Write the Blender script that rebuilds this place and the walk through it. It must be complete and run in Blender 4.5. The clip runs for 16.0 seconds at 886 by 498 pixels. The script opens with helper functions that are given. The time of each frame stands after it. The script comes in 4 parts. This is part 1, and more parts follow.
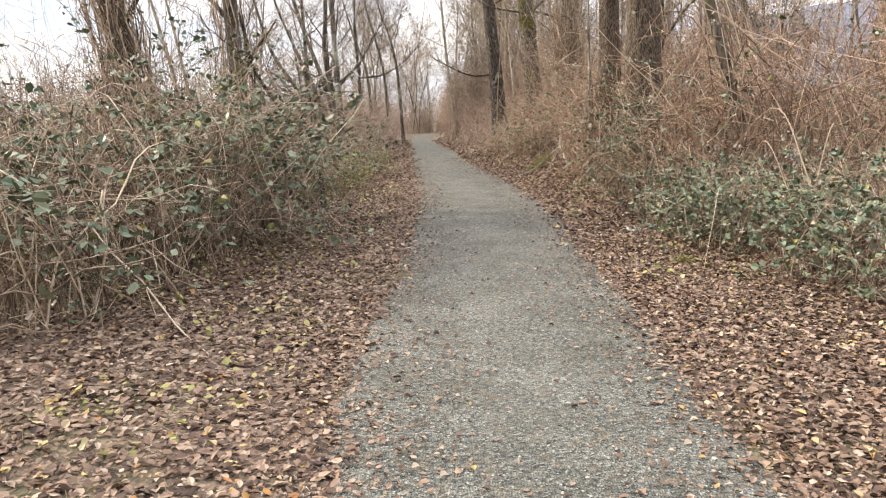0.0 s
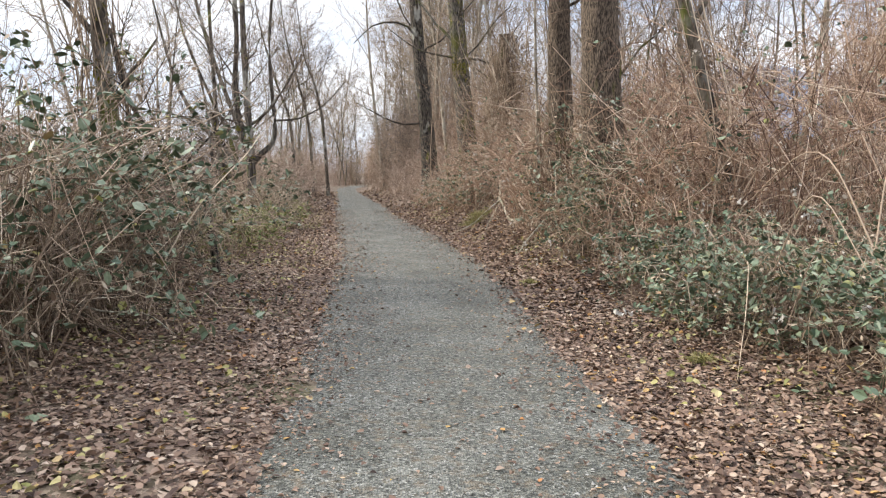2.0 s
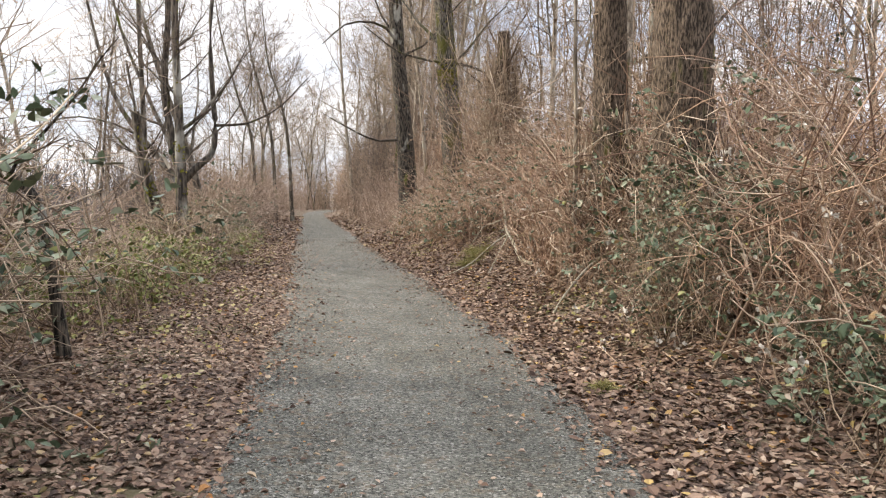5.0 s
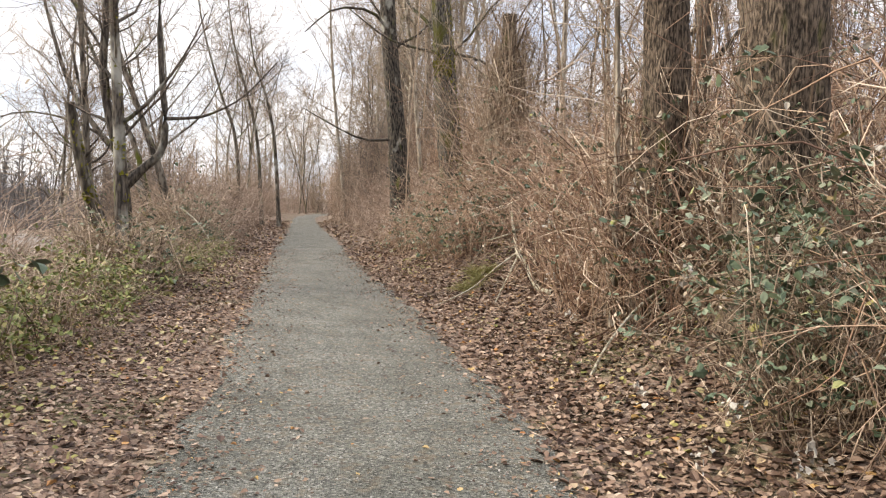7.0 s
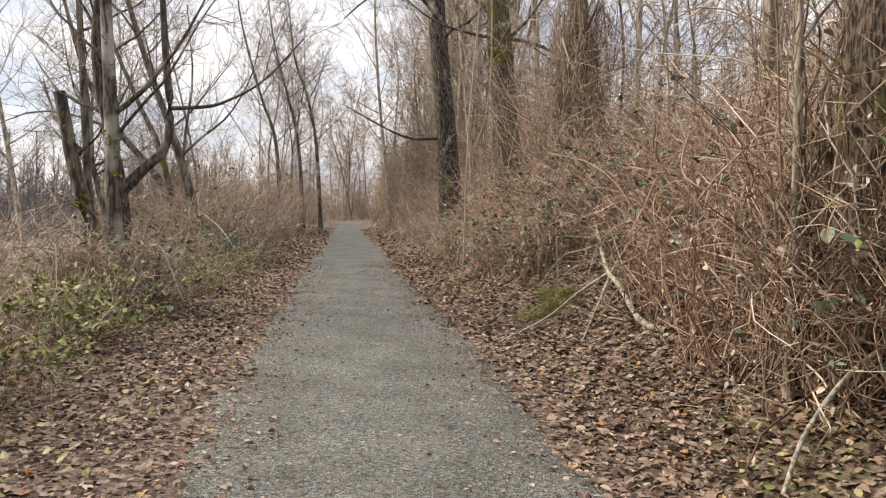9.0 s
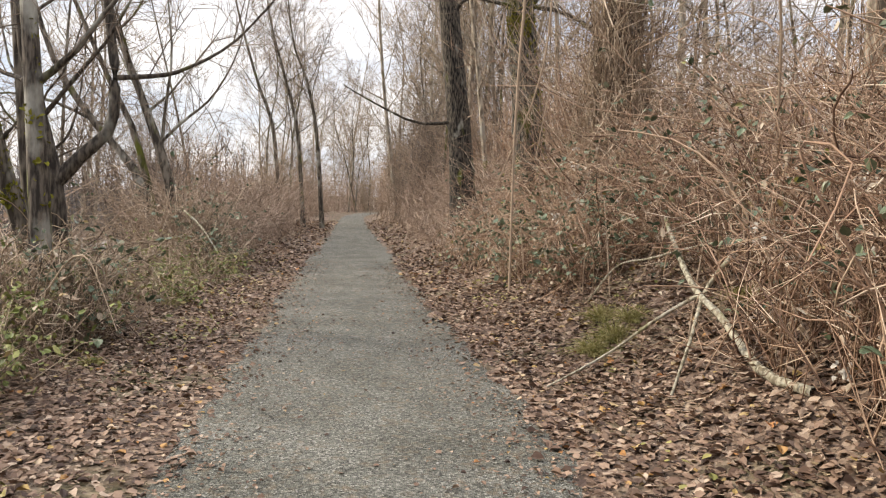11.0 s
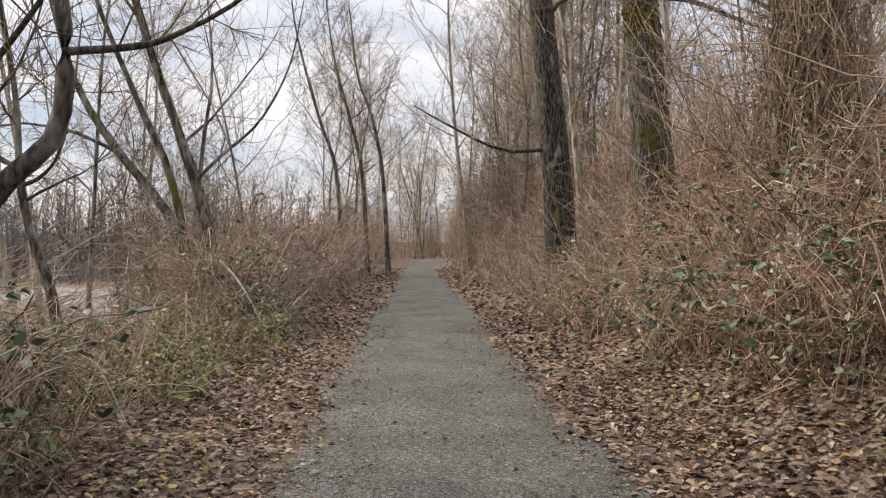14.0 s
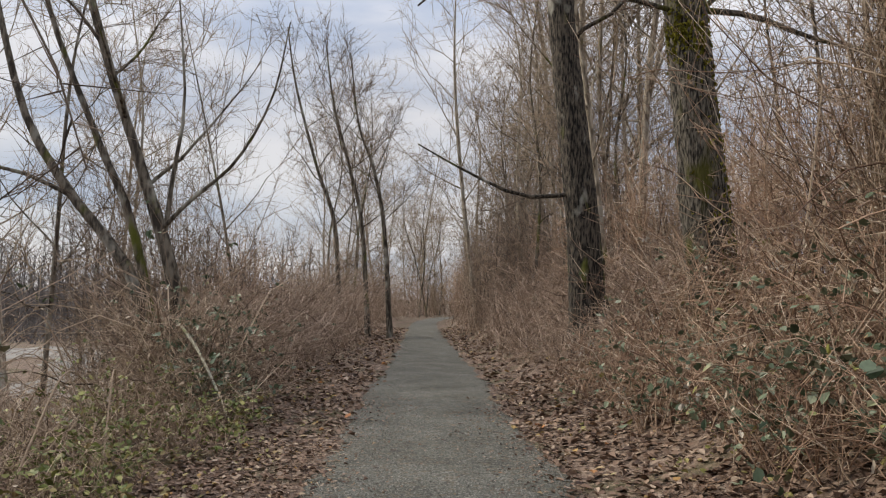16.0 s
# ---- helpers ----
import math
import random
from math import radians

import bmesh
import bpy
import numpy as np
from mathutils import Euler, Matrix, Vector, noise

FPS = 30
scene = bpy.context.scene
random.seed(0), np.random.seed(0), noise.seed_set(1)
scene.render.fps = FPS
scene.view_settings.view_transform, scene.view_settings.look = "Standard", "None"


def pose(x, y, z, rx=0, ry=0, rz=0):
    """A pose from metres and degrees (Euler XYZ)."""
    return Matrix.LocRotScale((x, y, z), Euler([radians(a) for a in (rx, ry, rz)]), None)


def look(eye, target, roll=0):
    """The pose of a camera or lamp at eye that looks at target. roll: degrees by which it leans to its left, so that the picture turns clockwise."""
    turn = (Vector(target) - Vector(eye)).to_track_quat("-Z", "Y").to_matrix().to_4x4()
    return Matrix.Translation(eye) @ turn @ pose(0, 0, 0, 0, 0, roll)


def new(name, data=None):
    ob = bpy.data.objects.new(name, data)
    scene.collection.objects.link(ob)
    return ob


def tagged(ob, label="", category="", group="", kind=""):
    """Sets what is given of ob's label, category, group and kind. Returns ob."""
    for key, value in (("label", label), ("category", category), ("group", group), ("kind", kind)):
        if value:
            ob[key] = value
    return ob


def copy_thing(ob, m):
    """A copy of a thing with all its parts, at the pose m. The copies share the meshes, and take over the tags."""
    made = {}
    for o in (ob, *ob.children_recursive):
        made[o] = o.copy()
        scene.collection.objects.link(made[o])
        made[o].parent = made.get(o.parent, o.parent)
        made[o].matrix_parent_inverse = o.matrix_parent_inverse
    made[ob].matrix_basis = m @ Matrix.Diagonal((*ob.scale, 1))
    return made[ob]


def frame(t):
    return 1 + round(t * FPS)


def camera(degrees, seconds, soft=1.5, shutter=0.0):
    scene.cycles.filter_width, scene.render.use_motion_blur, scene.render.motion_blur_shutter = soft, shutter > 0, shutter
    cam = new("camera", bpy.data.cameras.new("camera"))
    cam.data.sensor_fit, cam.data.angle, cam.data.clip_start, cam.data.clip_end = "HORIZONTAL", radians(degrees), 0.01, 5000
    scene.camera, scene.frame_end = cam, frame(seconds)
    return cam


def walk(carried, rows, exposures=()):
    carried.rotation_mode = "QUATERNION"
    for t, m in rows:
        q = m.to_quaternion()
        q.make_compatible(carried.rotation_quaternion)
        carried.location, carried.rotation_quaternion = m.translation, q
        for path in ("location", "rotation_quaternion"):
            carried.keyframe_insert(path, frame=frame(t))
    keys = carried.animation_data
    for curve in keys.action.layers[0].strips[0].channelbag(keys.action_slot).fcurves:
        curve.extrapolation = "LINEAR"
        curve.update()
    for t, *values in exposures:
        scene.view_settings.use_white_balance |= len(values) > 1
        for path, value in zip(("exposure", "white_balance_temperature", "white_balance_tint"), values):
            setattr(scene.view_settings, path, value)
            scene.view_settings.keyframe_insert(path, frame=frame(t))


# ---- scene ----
cam = camera(58.7, 16.0, 1.2)
METRES, EYE, TILT, LEAN, TURN = 20.0, 1.5, -9.3, 0.0, 0.0
ROWS = [
    (0.0, 0.0, 0.0, 0.0, 0.0, 0.0, 0.0),
    (0.5, -0.0007, 0.028, 0.0024, -1.53, 0.91, -0.02),
    (1.0, 0.003, 0.0586, 0.0066, -2.95, 1.87, 0.08),
    (1.5, 0.0031, 0.091, 0.0114, -4.65, 3.36, -0.01),
    (2.0, 0.003, 0.1239, 0.0158, -5.26, 3.81, -0.02),
    (2.5, 0.0019, 0.1601, 0.0217, -3.93, 4.71, -0.13),
    (3.0, 0.0012, 0.1943, 0.0259, -4.31, 5.36, -0.59),
    (3.5, 0.0013, 0.2314, 0.0301, -4.51, 5.39, -0.7),
    (4.0, 0.0016, 0.2689, 0.035, -7.49, 5.69, -0.9),
    (6.5, 0.0206, 0.435, 0.0695, -7.6, 5.81, -0.94),
    (7.0, 0.0244, 0.4648, 0.0748, -7.8, 5.95, -1.08),
    (7.5, 0.0274, 0.494, 0.0791, -7.28, 5.97, -1.05),
    (8.0, 0.0284, 0.5242, 0.084, -6.08, 6.33, -1.39),
    (8.5, 0.0292, 0.556, 0.089, -4.67, 6.38, -1.39),
    (11.0, 0.0299, 0.7002, 0.1153, -4.02, 5.61, -1.24),
    (11.5, 0.0279, 0.7285, 0.1198, -2.84, 6.09, -1.63),
    (12.0, 0.0258, 0.7574, 0.1239, -2.71, 6.24, -1.75),
    (12.5, 0.022, 0.7873, 0.1285, -0.33, 6.98, -1.96),
    (13.0, 0.0181, 0.8152, 0.1324, -0.14, 7.37, -1.97),
    (13.5, 0.0143, 0.8446, 0.1361, 2.18, 7.15, -1.57),
    (14.0, 0.0125, 0.8731, 0.1413, 0.7, 8.81, -1.36),
    (14.5, 0.0081, 0.8991, 0.1467, 8.24, 9.56, -1.47),
    (15.0, 0.0069, 0.9271, 0.1523, 9.59, 10.46, -2.42),
    (15.5, 0.0071, 0.955, 0.1562, 5.12, 11.42, -2.46),
    (16.0, 0.0076, 0.9827, 0.1611, 0.96, 12.97, -1.54),
]
walk(cam, [(t, pose(0, 0, EYE, TILT, LEAN, TURN) @ pose(METRES * x, METRES * y, METRES * z, 90 + pitch, roll, yaw)) for t, x, y, z, yaw, pitch, roll in ROWS],
     exposures=((0.0, 1.05, 7150, 9), (1.2, 0.92, 6500, 6), (2.0, 0.88, 6600, 7), (4.0, 0.88, 6900, 9), (7.0, 0.95, 7150, 9), (8.5, 0.66, 7150, 9), (11.0, 0.76, 7250, 9), (12.5, 0.6, 7150, 9), (14.0, 0.44, 7050, 8.5), (15.0, 0.06, 6950, 8.5), (16.0, 0.02, 6950, 8.5)))


# ---- light ----
world = bpy.data.worlds.new("overcast_sky")
scene.world = world
world.use_nodes = True
wn, wl = world.node_tree.nodes, world.node_tree.links
wn.clear()
sky = wn.new("ShaderNodeTexSky")
sky.sky_type, sky.sun_disc = "NISHITA", False
sky.sun_elevation, sky.sun_rotation = radians(31.6), radians(-77)
coord = wn.new("ShaderNodeTexCoord")
stretch = wn.new("ShaderNodeMapping")
stretch.inputs["Scale"].default_value = (1.6, 1.6, 6.0)
wl.new(coord.outputs["Generated"], stretch.inputs["Vector"])
clouds = wn.new("ShaderNodeTexNoise")
clouds.inputs["Scale"].default_value, clouds.inputs["Detail"].default_value = 2.2, 7
wl.new(stretch.outputs[0], clouds.inputs["Vector"])
cover = wn.new("ShaderNodeValToRGB")
cover.color_ramp.elements[0].position, cover.color_ramp.elements[0].color = 0.36, (3.5, 4.0, 5.25, 1)
cover.color_ramp.elements[1].position, cover.color_ramp.elements[1].color = 0.60, (6.2, 6.2, 6.75, 1)
wl.new(clouds.outputs["Fac"], cover.inputs[0])
veil = wn.new("ShaderNodeMixRGB")
veil.inputs[0].default_value = 0.86
wl.new(sky.outputs[0], veil.inputs[1])
wl.new(cover.outputs[0], veil.inputs[2])
# an overcast sky is brighter overhead than at the horizon
rise = wn.new("ShaderNodeSeparateXYZ")
wl.new(coord.outputs["Generated"], rise.inputs[0])
zenith = wn.new("ShaderNodeMapRange")
zenith.inputs["From Min"].default_value, zenith.inputs["From Max"].default_value = 0.25, 1.0
zenith.inputs["To Min"].default_value, zenith.inputs["To Max"].default_value = 1.0, 2.7
wl.new(rise.outputs["Z"], zenith.inputs["Value"])
dome = wn.new("ShaderNodeVectorMath")
dome.operation = "SCALE"
wl.new(veil.outputs[0], dome.inputs[0])
wl.new(zenith.outputs[0], dome.inputs["Scale"])
back = wn.new("ShaderNodeBackground")
back.inputs["Strength"].default_value = 0.125
wl.new(dome.outputs[0], back.inputs["Color"])
wout = wn.new("ShaderNodeOutputWorld")
wl.new(back.outputs[0], wout.inputs["Surface"])

sun = new("sun", bpy.data.lights.new("sun", "SUN"))
sun.data.energy, sun.data.angle, sun.data.color = 3.0, radians(10), (1.0, 0.93, 0.84)
sun.matrix_world = look((-38, 9, 24), (0, 0, 0))

# ---- plan ----
rng = np.random.default_rng(7)
CENTRE_Y = np.array([-30, 3, 7, 11, 15, 18, 24, 30, 38, 50, 62, 72, 82, 95, 120.0])
CENTRE_X = np.array([0.4, 0.42, 0.52, 0.68, 0.72, 0.58, 0.2, -0.2, -0.45, -1.15, -1.75, -2.1, -1.5, 1.0, 9.0])
HALF_Y = np.array([-30, 3, 7, 12, 18, 25, 38, 50, 80.0])
HALF_X = np.array([1.08, 1.08, 1.10, 1.22, 1.28, 1.18, 1.05, 0.88, 0.8])


def centre(y):
    return sum(np.interp(np.asarray(y) + d, CENTRE_Y, CENTRE_X) for d in (-3, -1.5, 0, 1.5, 3)) / 5


def half(y):
    return np.interp(y, HALF_Y, HALF_X)


def ripple(x, y):
    return (np.sin(1.7 * x + 0.9 * y) + np.sin(2.9 * x - 1.3 * y + 1) + 0.7 * np.sin(0.6 * x + 3.7 * y + 2) + 0.5 * np.sin(5.1 * x + 4.3 * y)) / 3.2


def step(a, b, v):
    u = np.clip((v - a) / (b - a), 0, 1)
    return u * u * (3 - 2 * u)


def height(x, y):
    """The ground: level by the path, a bank on its right side, a fall to the river flat on its left."""
    x, y = np.asarray(x, float), np.asarray(y, float)
    s = x - centre(y)
    off = np.abs(s) - half(y)
    bank = 0.35 + 1.15 * step(9, 18, y)
    right = bank * step(0.0, 3.4, s - half(y)) + 0.9 * step(3, 11, s) * step(5, 16, y) - 0.6 * step(14, 40, s)
    left = -2.3 * step(3.2, 9.5, -s) - 0.9 * step(26, 34, -s)
    return right + left + 0.022 * ripple(x, y) * step(0.1, 0.9, off) + 0.12 * ripple(x * 0.3, y * 0.3) * step(1.5, 4, off)


def ground_z(x, y):
    return float(height(x, y))


# ---- meshes ----
def raw_mesh(name, verts, faces, smooth=True):
    """A mesh from an array of places and an array of equal-sided faces."""
    me = bpy.data.meshes.new(name)
    verts, faces = np.asarray(verts, np.float32), np.asarray(faces, np.int32)
    n, k = faces.shape
    me.vertices.add(len(verts))
    me.vertices.foreach_set("co", verts.ravel())
    me.loops.add(n * k)
    me.loops.foreach_set("vertex_index", faces.ravel())
    me.polygons.add(n)
    me.polygons.foreach_set("loop_start", np.arange(n, dtype=np.int32) * k)
    me.polygons.foreach_set("use_smooth", np.full(n, smooth))
    me.update(calc_edges=True)
    me.validate()
    return me


def put(name, me, mat, parent=None, label="", kind=""):
    ob = new(name, me)
    if mat:
        me.materials.append(mat)
    if parent:
        ob.parent = parent
    return tagged(ob, label, kind=kind)


def thing(name, at, label, category, group="", kind=""):
    ob = new(name)
    ob.location = at
    ob.empty_display_size = 0.1
    return tagged(ob, label, category, group, kind)


def tubes(lines, radii, sides=3, rough=0.0):
    """Tubes along N lines of K places (N, K, 3) with radii (N, K): places and quads."""
    lines, radii = np.asarray(lines, float), np.asarray(radii, float)
    n, k, _ = lines.shape
    tan = np.gradient(lines, axis=1)
    tan /= np.linalg.norm(tan, axis=2, keepdims=True) + 1e-9
    ref = np.where(np.abs(tan[:, :1, 2:3]) > 0.8, np.array([[[1.0, 0, 0]]]), np.array([[[0, 0, 1.0]]]))
    u = np.cross(tan, ref)
    u /= np.linalg.norm(u, axis=2, keepdims=True) + 1e-9
    v = np.cross(tan, u)
    a = np.arange(sides) * 2 * math.pi / sides
    r = np.repeat(radii[:, :, None, None], sides, 2)
    if rough:
        stops = np.linspace(0, 1, max(3, k // 2))
        slow = rng.normal(0, 1, (len(stops), sides))
        slow = np.stack([np.interp(np.linspace(0, 1, k), stops, slow[:, i]) for i in range(sides)], 1)
        knots = (slow[None, :, :, None] * 0.9 + rng.normal(0, 1, (n, k, sides, 1)) * 0.45)
        r = r * (1 + rough * knots)
    ring = lines[:, :, None] + r * (np.cos(a)[None, None, :, None] * u[:, :, None] + np.sin(a)[None, None, :, None] * v[:, :, None])
    idx = np.arange(n * k * sides).reshape(n, k, sides)
    nxt = np.roll(idx, -1, 2)
    quads = np.stack([idx[:, :-1], nxt[:, :-1], nxt[:, 1:], idx[:, 1:]], -1).reshape(-1, 4)
    return ring.reshape(-1, 3), quads


def cones(lines, radii):
    """Straight tapering twigs from the first to the last place of each line: places and triangles."""
    a, d = lines[:, 0], lines[:, -1] - lines[:, 0]
    n = len(a)
    d1 = d / (np.linalg.norm(d, axis=1, keepdims=True) + 1e-9)
    u = np.cross(d1, np.where(np.abs(d1[:, 2:]) > 0.8, np.array([[1.0, 0, 0]]), np.array([[0, 0, 1.0]])))
    u /= np.linalg.norm(u, axis=1, keepdims=True) + 1e-9
    w = np.cross(d1, u)
    r = radii[:, :1] * 1.25
    v = np.stack([a + r * u, a + r * (-0.5 * u + 0.87 * w), a + r * (-0.5 * u - 0.87 * w), a + d], 1)
    t = np.array([[0, 1, 3], [1, 2, 3], [2, 0, 3]])
    return v.reshape(-1, 3), (np.arange(n)[:, None, None] * 4 + t[None]).reshape(-1, 3)


def joined(pieces):
    vs, fs, at = [], [], 0
    for v, f in pieces:
        vs.append(v)
        fs.append(f + at)
        at += len(v)
    return np.concatenate(vs), np.concatenate(fs)


def spline(points, k):
    """A smooth line of k places through a few."""
    p = np.asarray(points, float)
    p = np.vstack([2 * p[0] - p[1], p, 2 * p[-1] - p[-2]])
    out = []
    for u in np.linspace(0, len(p) - 3 - 1e-6, k):
        i, w = int(u), u - int(u)
        a, b, c, d = p[i:i + 4]
        out.append(0.5 * (2 * b + (c - a) * w + (2 * a - 5 * b + 4 * c - d) * w * w + (3 * b - a - 3 * c + d) * w ** 3))
    return np.array(out)


def leaves(at, size, tilt=0.4, curl=0.25, width=0.36, heading=None):
    """Leaves folded along the midrib, lying or hanging at the given places: places and quads."""
    n = len(at)
    size = np.broadcast_to(size, (n,))
    az = rng.uniform(0, 2 * math.pi, n)
    el = rng.normal(0, tilt, n)
    roll = rng.normal(0, tilt, n)
    fwd = np.stack([np.cos(az) * np.cos(el), np.sin(az) * np.cos(el), np.sin(el)], -1)
    side = np.stack([-np.sin(az) * np.cos(roll), np.cos(az) * np.cos(roll), np.sin(roll)], -1)
    up = np.cross(fwd, side)
    w = width * rng.uniform(0.75, 1.3, (n, 1))
    lift = rng.normal(curl, 0.16, (n, 1))
    arch = rng.normal(0, 0.12, (n, 1))
    s = size[:, None]

    def spot(f, d, h):
        return at + s * (fwd * f + side * d + up * h)

    verts = np.stack([
        spot(-0.5, 0 * w, 0 * w), spot(-0.18, w, lift * w * 1.4 + arch), spot(0.2, w * 0.85, lift * w * 1.6 + arch), spot(0.55, 0 * w, arch * 0.4),
        spot(0.2, -w * 0.85, lift * w * 1.6 + arch), spot(-0.18, -w, lift * w * 1.4 + arch)], 1)
    i = np.arange(n)[:, None] * 6
    return verts.reshape(-1, 3), np.concatenate([i + np.array([[0, 1, 2, 3]]), i + np.array([[0, 3, 4, 5]])])


# ---- materials ----
def material(name, rough=0.85):
    m = bpy.data.materials.new(name)
    m.use_nodes = True
    nt = m.node_tree
    b = nt.nodes["Principled BSDF"]
    b.inputs["Roughness"].default_value = rough
    b.inputs["Specular IOR Level"].default_value = 0.25
    return m, nt.nodes, nt.links, b


def ramp(nodes, stops):
    r = nodes.new("ShaderNodeValToRGB")
    while len(r.color_ramp.elements) < len(stops):
        r.color_ramp.elements.new(0.5)
    for e, (p, c) in zip(r.color_ramp.elements, stops):
        e.position, e.color = p, (*c, 1)
    return r


def noise_tex(nodes, links, scale, detail=4, vec=None, squash=None):
    n = nodes.new("ShaderNodeTexNoise")
    n.inputs["Scale"].default_value, n.inputs["Detail"].default_value = scale, detail
    if vec is None:
        g = nodes.new("ShaderNodeNewGeometry")
        vec = g.outputs["Position"]
    if squash:
        mp = nodes.new("ShaderNodeMapping")
        mp.inputs["Scale"].default_value = squash
        links.new(vec, mp.inputs["Vector"])
        vec = mp.outputs[0]
    links.new(vec, n.inputs["Vector"])
    return n


def mix(nodes, links, fac, a, b, mode="MIX"):
    m = nodes.new("ShaderNodeMixRGB")
    m.blend_type = mode
    for i, v in enumerate((fac, a, b)):
        if isinstance(v, (int, float)):
            m.inputs[i].default_value = v
        elif isinstance(v, tuple):
            m.inputs[i].default_value = (*v, 1)
        else:
            links.new(v, m.inputs[i])
    return m.outputs[0]


def bump(nodes, links, b, height_out, strength, distance):
    bp = nodes.new("ShaderNodeBump")
    bp.inputs["Strength"].default_value, bp.inputs["Distance"].default_value = strength, distance
    links.new(height_out, bp.inputs["Height"])
    links.new(bp.outputs[0], b.inputs["Normal"])


def island_material(name, stops, rough=0.8, spots=0.25):
    """Each piece takes its own tone, with fine mottling."""
    m, n, l, b = material(name, rough)
    g = n.new("ShaderNodeNewGeometry")
    r = ramp(n, stops)
    l.new(g.outputs["Random Per Island"], r.inputs[0])
    t = noise_tex(n, l, 38, 3)
    tone = ramp(n, [(0.3, (0.55, 0.52, 0.5)), (0.7, (1.1, 1.1, 1.1))])
    l.new(t.outputs["Fac"], tone.inputs[0])
    l.new(mix(n, l, spots * 2, r.outputs[0], tone.outputs[0], "MULTIPLY"), b.inputs["Base Color"])
    return m


def bark_material(name, dark, light, moss=0.0, lichen=0.2, groove=9.0, green=(0.09, 0.10, 0.012)):
    m, n, l, b = material(name, 0.9)
    furrow = noise_tex(n, l, groove, 6, squash=(1.8, 1.8, 0.36))
    r = ramp(n, [(0.40, dark), (0.51, tuple(0.5 * (p + q) for p, q in zip(dark, light))), (0.60, light)])
    l.new(furrow.outputs["Fac"], r.inputs[0])
    patch = noise_tex(n, l, 2.6, 5, squash=(1, 1, 0.6))
    pr = ramp(n, [(0.62 - 0.14 * lichen, (0, 0, 0)), (0.70, (1, 1, 1))])
    l.new(patch.outputs["Fac"], pr.inputs[0])
    col = mix(n, l, pr.outputs[0], r.outputs[0], (0.30, 0.29, 0.25)) if lichen else r.outputs[0]
    if moss:
        mo = noise_tex(n, l, 2.0, 8, squash=(1.4, 1.4, 0.6))
        mr = ramp(n, [(0.62 - 0.18 * moss, (0, 0, 0)), (0.74 - 0.18 * moss, (0.9, 0.9, 0.9))])
        l.new(mo.outputs["Fac"], mr.inputs[0])
        col = mix(n, l, mr.outputs[0], col, green)
    l.new(col, b.inputs["Base Color"])
    bump(n, l, b, furrow.outputs["Fac"], 0.9, 0.03)
    return m


def ground_material():
    m, n, l, b = material("leaf_strewn_earth", 0.95)
    a = noise_tex(n, l, 22, 5)
    g = n.new("ShaderNodeNewGeometry")
    warp = mix(n, l, 0.06, g.outputs["Position"], a.outputs["Color"])
    cell = n.new("ShaderNodeTexVoronoi")
    cell.inputs["Scale"].default_value = 21
    l.new(warp, cell.inputs["Vector"])
    sep = n.new("ShaderNodeSeparateColor")
    l.new(cell.outputs["Color"], sep.inputs[0])
    r = ramp(n, [(0.0, (0.05, 0.035, 0.026)), (0.45, (0.135, 0.093, 0.069)), (0.8, (0.215, 0.155, 0.115)), (1.0, (0.31, 0.235, 0.175))])
    l.new(sep.outputs[0], r.inputs[0])
    big = noise_tex(n, l, 0.9, 4)
    gr = ramp(n, [(0.50, (0, 0, 0)), (0.66, (0.55, 0.55, 0.55))])
    l.new(big.outputs["Fac"], gr.inputs[0])
    l.new(mix(n, l, gr.outputs[0], r.outputs[0], (0.075, 0.085, 0.03)), b.inputs["Base Color"])
    bump(n, l, b, cell.outputs["Distance"], 0.8, 0.03)
    return m


def gravel_material():
    m, n, l, b = material("crushed_gravel", 0.9)
    g = n.new("ShaderNodeNewGeometry")
    v = n.new("ShaderNodeTexVoronoi")
    v.inputs["Scale"].default_value = 85
    l.new(g.outputs["Position"], v.inputs["Vector"])
    sep = n.new("ShaderNodeSeparateColor")
    l.new(v.outputs["Color"], sep.inputs[0])
    grain = ramp(n, [(0.0, (0.045, 0.045, 0.039)), (0.5, (0.142, 0.142, 0.124)), (0.85, (0.21, 0.208, 0.18)), (1.0, (0.36, 0.35, 0.31))])
    l.new(sep.outputs[0], grain.inputs[0])
    stain = noise_tex(n, l, 1.3, 6)
    sr = ramp(n, [(0.35, (0.70, 0.70, 0.66)), (0.62, (1.1, 1.1, 1.08))])
    l.new(stain.outputs["Fac"], sr.inputs[0])
    col = mix(n, l, 0.85, grain.outputs[0], sr.outputs[0], "MULTIPLY")
    fine = noise_tex(n, l, 14, 4)
    fr = ramp(n, [(0.52, (0, 0, 0)), (0.72, (0.5, 0.5, 0.5))])
    l.new(fine.outputs["Fac"], fr.inputs[0])
    l.new(mix(n, l, fr.outputs[0], col, (0.20, 0.145, 0.09)), b.inputs["Base Color"])
    bump(n, l, b, v.outputs["Distance"], 1.0, 0.018)
    return m


def plain_material(name, a, c, scale=6, rough=0.85, relief=0.01):
    m, n, l, b = material(name, rough)
    t = noise_tex(n, l, scale, 5)
    r = ramp(n, [(0.35, a), (0.65, c)])
    l.new(t.outputs["Fac"], r.inputs[0])
    l.new(r.outputs[0], b.inputs["Base Color"])
    bump(n, l, b, t.outputs["Fac"], 0.5, relief)
    return m


